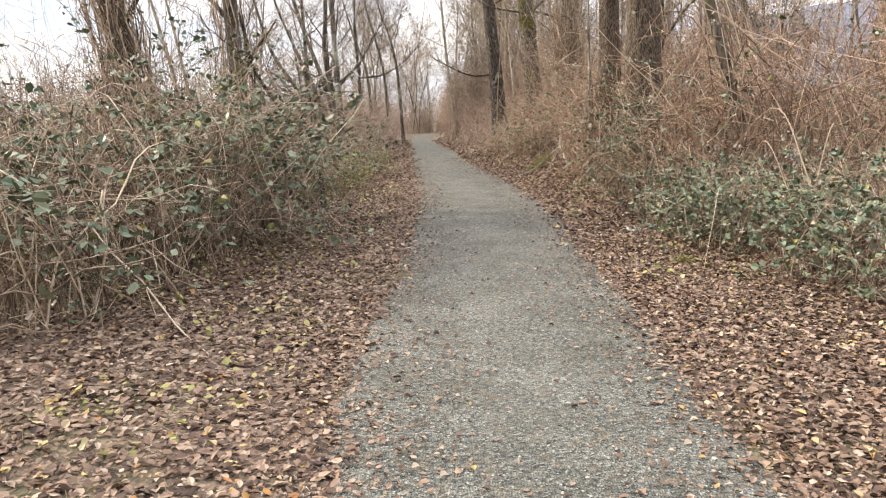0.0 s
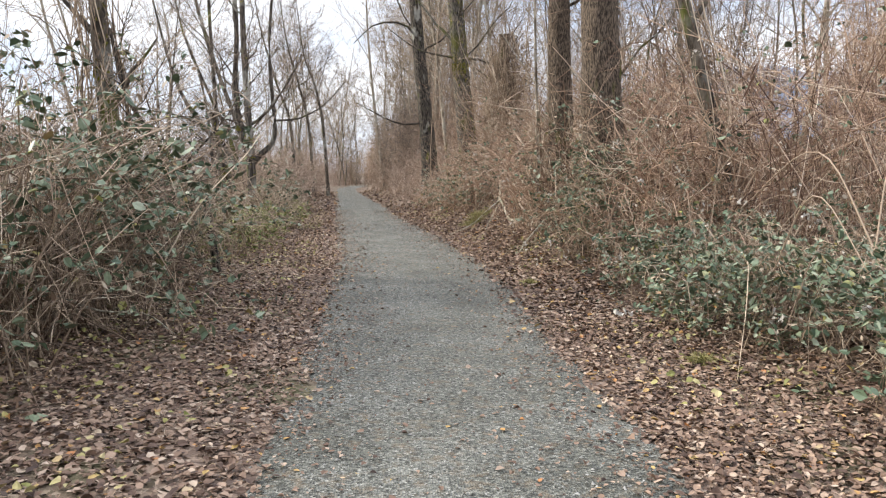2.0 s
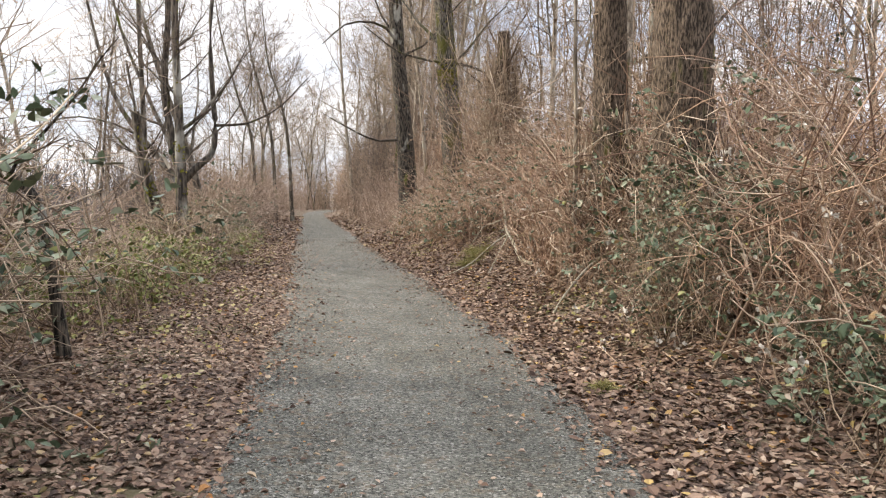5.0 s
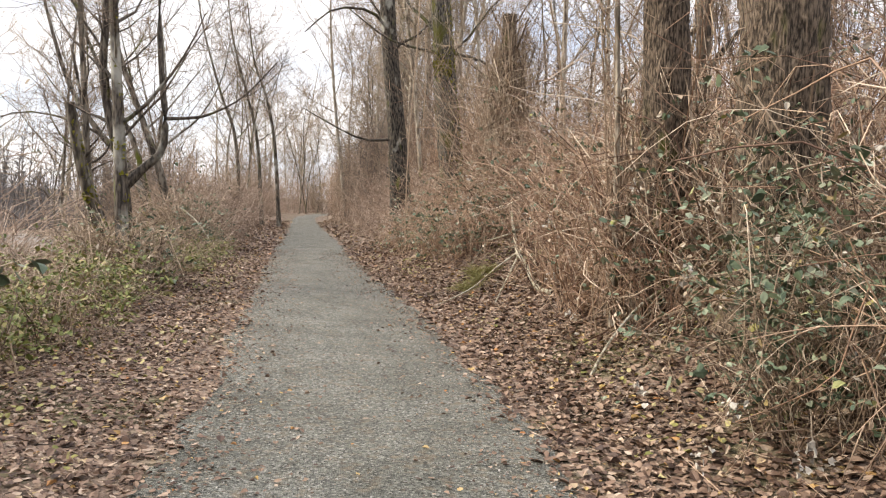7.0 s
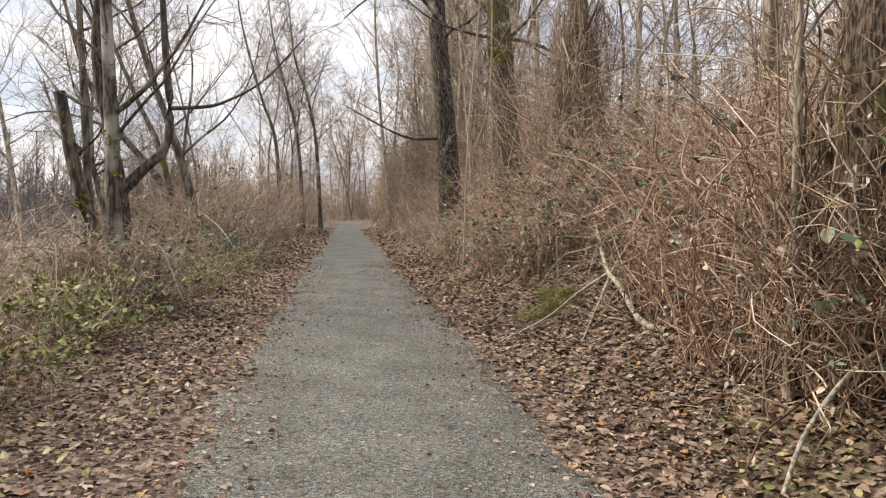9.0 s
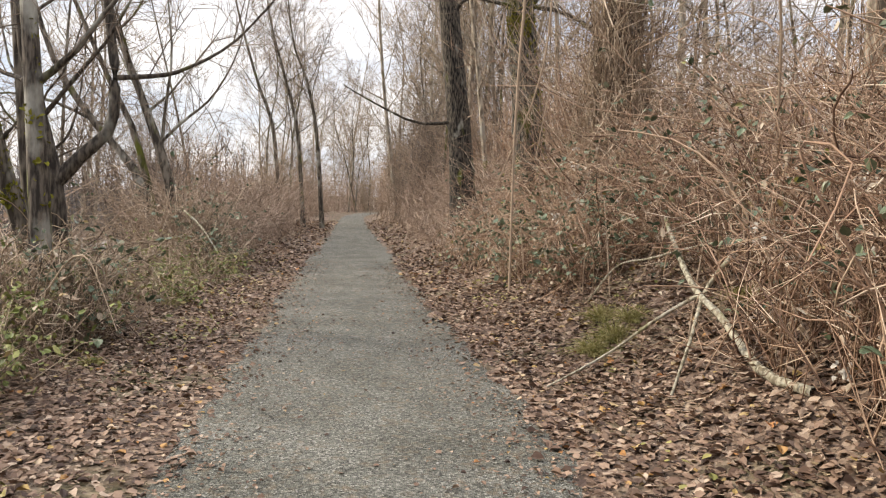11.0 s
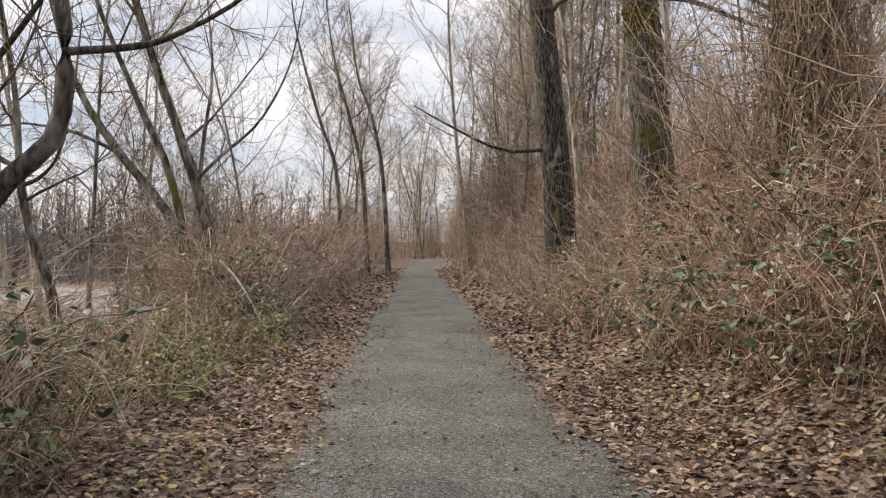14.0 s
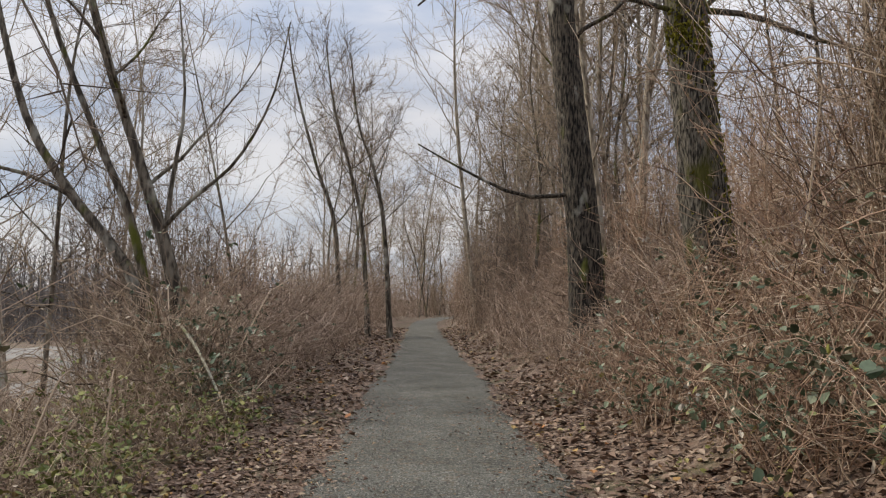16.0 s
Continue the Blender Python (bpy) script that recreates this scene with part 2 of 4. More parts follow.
EARTH, GRAVEL = ground_material(), gravel_material()
BAR = plain_material("river_sand", (0.12, 0.108, 0.09), (0.25, 0.235, 0.21), 0.9)
LITTER = island_material("dead_leaf", [(0.0, (0.05, 0.032, 0.025)), (0.25, (0.118, 0.072, 0.049)), (0.55, (0.21, 0.137, 0.095)), (0.82, (0.295, 0.206, 0.145)), (0.95, (0.42, 0.33, 0.25)), (0.98, (0.38, 0.27, 0.10)), (1.0, (0.36, 0.155, 0.06))], 0.65)
GREEN = island_material("bramble_leaf", [(0.0, (0.042, 0.064, 0.036)), (0.45, (0.098, 0.132, 0.076)), (0.8, (0.17, 0.20, 0.125)), (0.93, (0.26, 0.275, 0.19)), (0.97, (0.27, 0.27, 0.07)), (1.0, (0.28, 0.17, 0.09))], 0.42)
WEED = island_material("weed_leaf", [(0.0, (0.065, 0.085, 0.020)), (0.5, (0.15, 0.175, 0.045)), (0.85, (0.26, 0.26, 0.085)), (1.0, (0.34, 0.24, 0.12))], 0.55)
PALE = island_material("withered_leaf", [(0.0, (0.20, 0.13, 0.085)), (0.5, (0.33, 0.26, 0.185)), (1.0, (0.50, 0.44, 0.35))], 0.8)
CANE = island_material("dry_cane", [(0.0, (0.07, 0.047, 0.032)), (0.45, (0.24, 0.172, 0.12)), (0.85, (0.43, 0.335, 0.24)), (1.0, (0.62, 0.52, 0.40))], 0.75)
RUSSET = island_material("russet_cane", [(0.0, (0.085, 0.048, 0.033)), (0.4, (0.275, 0.172, 0.116)), (0.8, (0.46, 0.325, 0.225)), (1.0, (0.66, 0.56, 0.44))], 0.75)
WOOD_TWIG = island_material("pale_wood_twig", [(0.0, (0.11, 0.082, 0.058)), (0.6, (0.28, 0.215, 0.155)), (1.0, (0.46, 0.37, 0.27))], 0.85)
TWIG = island_material("bare_twig", [(0.0, (0.065, 0.048, 0.036)), (0.6, (0.18, 0.136, 0.103)), (1.0, (0.33, 0.26, 0.20))], 0.85)
SHRUB = island_material("shrub_twig", [(0.0, (0.11, 0.075, 0.056)), (0.5, (0.29, 0.205, 0.152)), (1.0, (0.52, 0.41, 0.32))], 0.8)
GRASS = island_material("grass_blade", [(0.0, (0.13, 0.135, 0.035)), (0.5, (0.28, 0.25, 0.085)), (1.0, (0.38, 0.32, 0.17))], 0.6)
SEED = island_material("seed_fluff", [(0.0, (0.36, 0.33, 0.28)), (1.0, (0.56, 0.53, 0.47))], 0.95)
STONE = island_material("gravel_stone", [(0.0, (0.08, 0.078, 0.068)), (0.6, (0.18, 0.176, 0.155)), (1.0, (0.36, 0.35, 0.32))], 0.85)
BARK = bark_material("grey_bark", (0.032, 0.026, 0.020), (0.15, 0.128, 0.10), 0.25, 0.5)
BARK_GREY = bark_material("grey_brown_alder_bark", (0.026, 0.021, 0.017), (0.115, 0.096, 0.076), 0.12, 0.4, 16)
BARK_DARK = bark_material("dark_furrowed_bark", (0.008, 0.007, 0.006), (0.105, 0.088, 0.068), 0.1, 0.12, 20)
BARK_MOSSY = bark_material("mossy_bark", (0.014, 0.012, 0.009), (0.155, 0.138, 0.11), 0.55, 0.0, 24, (0.070, 0.068, 0.010))
BARK_BROWN = bark_material("brown_bark", (0.026, 0.019, 0.013), (0.17, 0.128, 0.092), 0.22, 0.0, 36)
BARK_PALE = bark_material("pale_bark", (0.13, 0.105, 0.078), (0.40, 0.345, 0.27), 0.1, 0.6)
MOSS = island_material("moss_tuft", [(0.0, (0.10, 0.10, 0.010)), (1.0, (0.21, 0.19, 0.025))], 0.95)
FAR = island_material("distant_bare_wood", [(0.0, (0.075, 0.068, 0.068)), (1.0, (0.16, 0.145, 0.138))], 0.9)
# aerial haze is put into this base colour as blue-grey
HILL = plain_material("haze_tinted_hillside", (0.10, 0.125, 0.17), (0.17, 0.20, 0.26), 0.02, 0.95)
BRANCH = bark_material("lichened_branch", (0.15, 0.125, 0.085), (0.40, 0.37, 0.28), 0.3, 0.6, 16, (0.16, 0.16, 0.06))

# ---- ground ----
far = np.array([20, 26, 34, 45, 60, 90, 150, 300, 700, 1800, 4500.0])
gx = np.concatenate([-far[::-1] + 3, np.arange(-16, 16.01, 0.2), far - 3])
gy = np.concatenate([-far[::-1] + 10, np.arange(-8, 45, 0.25), np.arange(45, 100, 1.0), far + 85])
mx, my = np.meshgrid(gx, gy)
mz = height(mx, my)
ids = np.arange(mx.size).reshape(mx.shape)
put("ground", raw_mesh("ground", np.stack([mx, my, mz], -1).reshape(-1, 3), np.stack([ids[:-1, :-1], ids[:-1, 1:], ids[1:, 1:], ids[1:, :-1]], -1).reshape(-1, 4)), EARTH, kind="structure")
tagged(bpy.data.objects["ground"], "damp brown woodland earth under fallen leaves", "ground")

py, pu = np.meshgrid(np.concatenate([np.arange(-8, 45, 0.12), np.arange(45, 112, 0.5)]), np.linspace(-1.3, 1.3, 27), indexing="ij")
ps = pu * half(py)
pxs = centre(py) + ps
edge = np.abs(pu) + 0.11 * ripple(pxs * 1.3, py * 1.1) + 0.07 * ripple(pxs * 6, py * 7)
pz = height(pxs, py) * (np.abs(pu) > 1.0) + 0.03 - 0.055 * np.clip(edge, 0, 3) ** 6 + 0.006 * ripple(pxs * 1.4, py * 0.8) - 0.012 * np.exp(-((np.abs(pu) - 0.45) / 0.14) ** 2)
ids = np.arange(py.size).reshape(py.shape)
put("path", raw_mesh("path", np.stack([pxs, py, np.maximum(pz, height(pxs, py) - 0.15)], -1).reshape(-1, 3), np.stack([ids[:-1, :-1], ids[:-1, 1:], ids[1:, 1:], ids[1:, :-1]], -1).reshape(-1, 4)), GRAVEL, kind="structure")
tagged(bpy.data.objects["path"], "grey crushed gravel footpath with leaf-strewn edges", "path")


def path_top(x, y):
    u = np.abs(x - centre(y)) / half(y)
    return np.maximum(height(x, y), 0.03 - 0.055 * u ** 6)


# pale sand bar of the river flat
sx, sy = np.meshgrid(np.linspace(-30, -8.6, 60), np.linspace(24, 75, 60))
lobes = 0.5 + 0.5 * ripple(sx * 0.35, sy * 0.22)
sz = height(sx, sy) + 0.30 * (lobes - 0.38) + 0.05 * ripple(sx, sy)
rim = np.minimum.reduce([sx + 30, -8.6 - sx, sy - 24, 75 - sy])
sz = np.where(rim < 1.5, sz - 0.5 * (1.5 - rim), sz)
ids = np.arange(sx.size).reshape(sx.shape)
put("sand_bar", raw_mesh("sand_bar", np.stack([sx, sy, sz], -1).reshape(-1, 3), np.stack([ids[:-1, :-1], ids[:-1, 1:], ids[1:, 1:], ids[1:, :-1]], -1).reshape(-1, 4)), BAR, kind="structure")
tagged(bpy.data.objects["sand_bar"], "pale sand and gravel bar on the river flat", "sand bar")


# ---- leaf litter, stones ----
def scatter(n, y0, y1, s0, s1, power=1.0):
    y = y0 + (y1 - y0) * rng.uniform(0, 1, n) ** power
    s = rng.uniform(s0, s1, n)
    return centre(y) + s, y, s


pieces = []
for n, y0, y1, s0, s1, size in ((52000, 2.2, 10, 0.7, 4.2, 0.039), (32000, 10, 18, 0.7, 4.2, 0.053), (27000, 18, 26, 0.7, 4.6, 0.055), (9000, 26, 34, 0.7, 4.6, 0.072), (47000, 2.2, 17, -3.6, -0.6, 0.041), (30000, 17, 28, -4.4, -0.7, 0.048), (7000, 28, 36, -4.4, -0.7, 0.07), (5000, 34, 60, 0.7, 3.6, 0.1), (5000, 34, 60, -3.6, -0.7, 0.1)):
    x, y, s = scatter(n, y0, y1, s0, s1)
    keep = np.abs(s) > half(y) * (1.0 + 0.13 * rng.normal(0, 1, n) + 0.07 * ripple(x * 2, y * 1.5))
    bald = ripple(x * 1.1, y * 0.9) + 0.35 * rng.normal(0, 1, n) > -0.95
    x, y = x[keep & bald], y[keep & bald]
    at = np.stack([x, y, path_top(x, y) + rng.uniform(0.005, 0.028, len(x))], -1)
    pieces.append(leaves(at, size * rng.uniform(0.4, 1.5, len(x)), 0.24, 0.16))
put("leaf_litter", raw_mesh("leaf_litter", *joined(pieces), smooth=False), LITTER)
tagged(bpy.data.objects["leaf_litter"], "brown fallen leaves lying along the path edges", "leaf litter", kind="stuff")

x, y, s = scatter(90000, 2.4, 32, -1.25, 1.25, 1.3)
far_in = np.abs(s) / half(y) > 1.02 - 0.95 * rng.uniform(0, 1, len(s)) ** 9 - 0.17 * rng.exponential(1, len(s)) * (0.8 + 0.6 * ripple(x * 1.5, y))
x, y = x[far_in], y[far_in]
at = np.stack([x, y, path_top(x, y) + 0.006], -1)
put("path_leaves", raw_mesh("path_leaves", *leaves(at, 0.012 + 0.034 * rng.uniform(0, 1, len(x)) ** 2, 0.16), smooth=False), LITTER)
tagged(bpy.data.objects["path_leaves"], "small crumbled leaves lying on the gravel", "leaf litter", kind="stuff")

n = 11000
x, y, s = scatter(n, 2.4, 30, -3.6, 3.8, 1.2)
keep = np.abs(s) > half(y) * (0.9 + 0.2 * rng.normal(0, 1, n))
x, y = x[keep], y[keep]
p = np.stack([x, y, path_top(x, y) + rng.uniform(0.012, 0.04, len(x))], -1)
a, L = rng.uniform(0, 2 * math.pi, len(x)), 0.03 + 0.05 * rng.exponential(1, len(x)).clip(0, 4)
q = p + np.stack([L * np.cos(a), L * np.sin(a), rng.normal(0, 0.15, len(x)) * L], -1)
put("litter_stems", raw_mesh("litter_stems", *cones(np.stack([p, q], 1), np.full((len(x), 2), 0.0022))), CANE)
tagged(bpy.data.objects["litter_stems"], "dry stalks and twig bits among fallen leaves", "leaf litter", kind="stuff")

n = 14000
x, y, s = scatter(n, 2.4, 30, -1.15, 1.15, 1.3)
at = np.stack([x, y, path_top(x, y)], -1)
r = rng.uniform(0.003, 0.010, n) * (1 + 0.5 * (rng.uniform(0, 1, n) > 0.95))
axes = np.array([[1, 0, 0], [0, 1, 0], [-1, 0, 0], [0, -1, 0], [0, 0, 0.8]])
v = at[:, None] + r[:, None, None] * (axes[None] + rng.normal(0, 0.3, (n, 5, 3)))
t = np.array([[0, 1, 4], [1, 2, 4], [2, 3, 4], [3, 0, 4]])
put("loose_gravel", raw_mesh("loose_gravel", v.reshape(-1, 3), (np.arange(n)[:, None, None] * 5 + t[None]).reshape(-1, 3), smooth=False), STONE)
tagged(bpy.data.objects["loose_gravel"], "loose grey gravel stones on the path", "gravel", kind="stuff")


x, y, s = scatter(12000, 3, 32, -4.2, 4.2)
lush = (np.abs(s) > half(y) + 0.25) & (ripple(x * 0.9 + 3, y * 0.8) > np.where(s < 0, 0.0, 0.3))
x, y = x[lush], y[lush]
at = np.stack([x, y, height(x, y) + rng.uniform(0.03, 0.09, len(x))], -1)
put("ground_greenery", raw_mesh("ground_greenery", *leaves(at, rng.uniform(0.025, 0.06, len(x)), 0.4, 0.1, 0.4), smooth=False), GRASS)
tagged(bpy.data.objects["ground_greenery"], "small green weeds sprouting through fallen leaves", "weeds", kind="stuff")


# ---- thickets ----
def canes(n, x, y, rx, ry, tall, length, radius, droop=0.55, k=6, upright=0.9, wild=0.07, base=None, tangle=0.0):
    a, q = rng.uniform(0, 2 * math.pi, n), np.sqrt(rng.uniform(0, 1, n))
    bx, by = x + rx * q * np.cos(a), y + ry * q * np.sin(a)
    bz = height(bx, by) - 0.03
    if base is not None:
        bz = bz + rng.uniform(0, base, n)
    L = length * rng.uniform(0.4, 1.1, n)
    az, el = rng.uniform(0, 2 * math.pi, n), np.clip(rng.normal(upright, 0.35, n), 0.15, 1.5)
    u = np.linspace(0, 1, k)[None]
    flat = L[:, None] * np.cos(el)[:, None] * u * 1.25
    bend = droop * rng.uniform(0.5, 1.3, n)[:, None]
    rise = L[:, None] * (u - bend * u * u) / np.where(bend > 0.5, 1 / (4 * bend), 1 - bend) * tall / length
    inner = (rng.uniform(0, 1, n) < tangle)[:, None]
    rise = np.where(inner, rng.uniform(0.05, 0.8, n)[:, None] * tall + rng.normal(0, 0.38, n)[:, None] * L[:, None] * u, rise)
    lines = np.stack([bx[:, None] + flat * np.cos(az)[:, None], by[:, None] + flat * np.sin(az)[:, None], bz[:, None] + rise], -1)
    lines = lines + np.cumsum(rng.normal(0, wild * length / k * 2, (n, k, 3)) * (u > 0)[..., None], 1)
    low = height(lines[:, :, 0], lines[:, :, 1]) + 0.012
    lines[:, :, 2] = np.maximum(lines[:, :, 2], low)
    rad = radius * (0.55 + 0.45 * rng.exponential(1, n))[:, None].clip(0, 1.9) * np.linspace(1, 0.45, k)[None]
    return lines, rad


def smooth(lines):
    """Doubles the places along lines, rounding their bends."""
    p = np.concatenate([2 * lines[:, :1] - lines[:, 1:2], lines, 2 * lines[:, -1:] - lines[:, -2:-1]], 1)
    mid = (9 * (p[:, 1:-2] + p[:, 2:-1]) - p[:, :-3] - p[:, 3:]) / 16
    out = np.empty((len(lines), 2 * lines.shape[1] - 1, 3))
    out[:, ::2], out[:, 1::2] = lines, mid
    return out


def sprigs(lines, per, length, radius, k=3, along=(0.2, 1.0)):
    """Side twigs set along lines."""
    n, kk, _ = lines.shape
    i = np.repeat(np.arange(n), per)
    u = rng.uniform(*along, len(i)) * (kk - 1)
    j = np.minimum(u.astype(int), kk - 2)
    p = lines[i, j] + (lines[i, j + 1] - lines[i, j]) * (u - j)[:, None]
    ahead = lines[i, j + 1] - lines[i, j]
    ahead /= np.linalg.norm(ahead, axis=1, keepdims=True) + 1e-9
    d = ahead * 0.7 + rng.normal(0, 0.6, (len(i), 3)) + np.array([0, 0, 0.12])
    d /= np.linalg.norm(d, axis=1, keepdims=True)
    L = length * rng.uniform(0.4, 1.2, len(i))
    w = np.linspace(0, 1, k)
    out = p[:, None] + d[:, None] * (L[:, None] * w[None])[..., None]
    out = out + np.cumsum(rng.normal(0, 0.10, out.shape) * L[:, None, None] * (w > 0)[None, :, None], 1)
    return out, radius * np.linspace(1, 0.4, k)[None] * rng.uniform(0.6, 1.2, (len(i), 1))


def spots_on(lines, n, jitter=0.04, top=0.0):
    i = rng.integers(0, len(lines), n)
    u = rng.uniform(top, 1, n) * (lines.shape[1] - 1)
    j = np.minimum(u.astype(int), lines.shape[1] - 2)
    return lines[i, j] + (lines[i, j + 1] - lines[i, j]) * (u - j)[:, None] + rng.normal(0, jitter, (n, 3))


def shell(p, n, x, y, rx, tall):
    """The n places nearest the top and the side that faces the path, where the light reaches."""
    facing = 1.0 if x < centre(y) else -1.0
    score = (p[:, 2] - height(p[:, 0], p[:, 1])) / tall + 0.5 * facing * (p[:, 0] - x) / rx + rng.uniform(0, 0.9, len(p)) + 0.8 * ripple(2.6 * p[:, 0] + 2.2 * p[:, 2], 2.4 * p[:, 1] - 1.7 * p[:, 2])
    return p[np.argsort(-score)[:n]]


def trios(at, size):
    """Bramble leaves: three leaflets spread from each place."""
    n = len(at)
    a = np.repeat(rng.uniform(0, 2 * math.pi, n), 3) + np.tile([-1.7, 0.0, 1.7], n)
    s = np.repeat(size * rng.uniform(0.55, 1.35, n), 3) * np.tile([0.85, 1.1, 0.85], n)
    off = np.stack([np.cos(a), np.sin(a), rng.normal(-0.35, 0.3, 3 * n)], -1) * s[:, None] * 0.6
    return leaves(np.repeat(at, 3, 0) + off, s, 0.55, 0.15, 0.33)


def thicket(name, x, y, rx, ry, tall, label, category, n=330, radius=0.005, green=0, pale=0, cane=None, twigs=2, droop=0.55, upright=0.9, size=0.06, fluff=0, group="", low=0.0, leaf=None, wild=0.17, tangle=0.42):
    z = ground_z(x, y)
    green, pale = int(green * 1.0), int(pale * 1.7)
    ob = thing(name, (x, y, z), label, category, group)
    here = np.array([x, y, z])
    c, r = canes(int(n * (0.8 if y < 34 else 0.62)), x, y, rx, ry, tall, tall, radius, droop, 6 if y < 34 else 5, upright, wild, None, tangle)
    # keep the tangle off the path
    keep = (np.abs(c[:, :, 0] - centre(c[:, :, 1])) > half(c[:, :, 1]) + 0.12).all(1)
    c, r = c[keep], r[keep]
    t, tr = sprigs(c, twigs + 1, 0.26 + 0.004 * y, radius * 0.6, 2)
    fine_c, fine_r = c, r
    if y < 24 and abs(x - float(centre(y))) < 4.6:
        fine_c = smooth(c)
        fine_r = np.repeat(r, 2, 1)[:, :-1]
    put("cane_tangle", raw_mesh("cane_tangle", *tubes(fine_c - here, fine_r)), cane or CANE, ob, kind="stuff")
    put("twig_tangle", raw_mesh("twig_tangle", *cones(t - here, tr)), cane or CANE, ob, kind="stuff")
    if green:
        put("foliage", raw_mesh("foliage", *trios(shell(spots_on(c, green * 3, 0.06, low), green, x, y, rx, tall) - here, size), smooth=False), leaf or GREEN, ob, "dull green leaves", "stuff")
    if pale:
        put("withered_foliage", raw_mesh("withered_foliage", *leaves(spots_on(c, pale, 0.06) - here, size * 0.8 * rng.uniform(0.5, 1.3, pale), 0.8, 0.3, 0.3), smooth=False), PALE, ob, "pale withered leaves", "stuff")
    if fluff:
        put("seed_fluff", raw_mesh("seed_fluff", *leaves(np.repeat(spots_on(t, fluff // 4 + 1, 0.03, 0.6), 9, 0) + rng.normal(0, 0.035, (9 * (fluff // 4 + 1), 3)) - here, 0.036 * rng.uniform(0.6, 1.4, 9 * (fluff // 4 + 1)), 1.0, 0.6, 0.45), smooth=False), SEED, ob, "fluffy white seed heads", "stuff")
    return ob


BRAMBLE = "tangled bramble thicket with dull green leaves"
DRY = "dense dry russet cane thicket on the bank"
GREY = "tangle of bare brown stems and withered leaves"
# left side, near the start
for x, y, rx, ry, tall, g in ((-3.6, 6.0, 1.1, 1.2, 1.35, 500), (-3.1, 8.0, 1.0, 1.2, 1.6, 560), (-2.75, 9.9, 0.8, 1.1, 1.75, 560), (-2.8, 11.8, 0.7, 1.0, 1.6, 380), (-5.0, 8.6, 1.3, 1.6, 2.1, 400), (-4.8, 11.6, 1.3, 1.5, 2.3, 300), (-6.6, 10.5, 1.4, 2.0, 1.8, 150), (-5.2, 5.0, 1.2, 1.4, 1.5, 300)):
    thicket("bramble_thicket", x, y, rx, ry, tall, BRAMBLE, "bramble", 600, 0.0055, int(g * 0.85), 200, CANE, 2, 0.75, 0.75, 0.078, wild=0.15, group="brambles left of the path", low=0.45)
# left side, further on: low weeds and brush
for x, y, rx, ry, tall, g in ((-2.7, 15.2, 0.8, 1.2, 0.7, 420), (-2.5, 17.6, 0.7, 1.3, 0.65, 420), (-3.9, 17.0, 1.0, 1.6, 0.9, 300), (-2.7, 20.0, 0.7, 1.2, 0.6, 420), (-4.2, 20.5, 1.2, 1.6, 0.8, 300), (-3.0, 22.4, 0.6, 0.9, 0.75, 420), (-2.7, 25.0, 0.7, 1.4, 0.42, 300), (-3.8, 25.5, 0.9, 1.5, 0.65, 170), (-2.8, 27.8, 0.7, 1.3, 0.45, 230), (-4.0, 28.5, 0.9, 1.4, 0.8, 110), (-5.0, 23.5, 0.9, 1.6, 0.5, 120)):
    thicket("low_bramble", x, y, rx, ry, tall, "low bramble and weeds with green leaves", "bramble", 300, 0.004, int(g * 1.5), 110, CANE, 2, 0.75, 0.6, 0.052, leaf=WEED, group="low brambles left of the path")
for x, y, rx, ry, tall in ((-3.7, 31.2, 0.9, 1.0, 1.3), (-3.6, 33.6, 1.0, 1.3, 1.6), (-4.8, 36.0, 1.5, 1.8, 2.6), (-3.5, 37.5, 1.0, 1.8, 1.6), (-3.6, 41.0, 1.1, 2.0, 1.8), (-5.5, 41.0, 1.6, 2.2, 2.7), (-3.9, 45.0, 1.1, 2.2, 2.0), (-4.4, 49.0, 1.2, 2.2, 2.2), (-4.6, 54.0, 1.4, 2.6, 2.4), (-5.2, 60.0, 1.6, 3.0, 2.8), (-5.6, 67.0, 1.8, 3.4, 3.0), (-5.6, 75.0, 2.0, 4.0, 3.2), (-4.4, 83.0, 2.4, 4.0, 3.4), (-2.6, 90.0, 2.4, 2.5, 3.6), (-4.2, 97.0, 3.5, 3.0, 4.2), (-0.8, 101.0, 2.4, 2.5, 4.2), (-7.6, 31.4, 0.7, 0.8, 1.5), (-9.2, 32.5, 0.9, 0.9, 1.3), (-8.2, 35.0, 1.0, 1.1, 1.6), (-11.0, 37.0, 1.2, 1.2, 1.5), (-6.2, 29.0, 0.5, 0.7, 1.3), (-6.8, 26.6, 1.0, 1.3, 2.9), (-8.4, 28.0, 1.3, 1.4, 3.3), (-9.8, 30.0, 1.3, 1.5, 3.4), (-7.0, 48.0, 2.0, 3.0, 2.8), (-8.0, 58.0, 2.4, 4.0, 3.0)):
    thicket("bare_shrub", x, y, rx, ry, tall, "bare brown twiggy shrub beside the path", "shrub", 330 if y < 40 else 240, 0.005 + 0.00009 * y, 40 if y < 35 else 0, 90, SHRUB, 4, 0.35, 0.8, 0.05, group="bare shrubs left of the path")
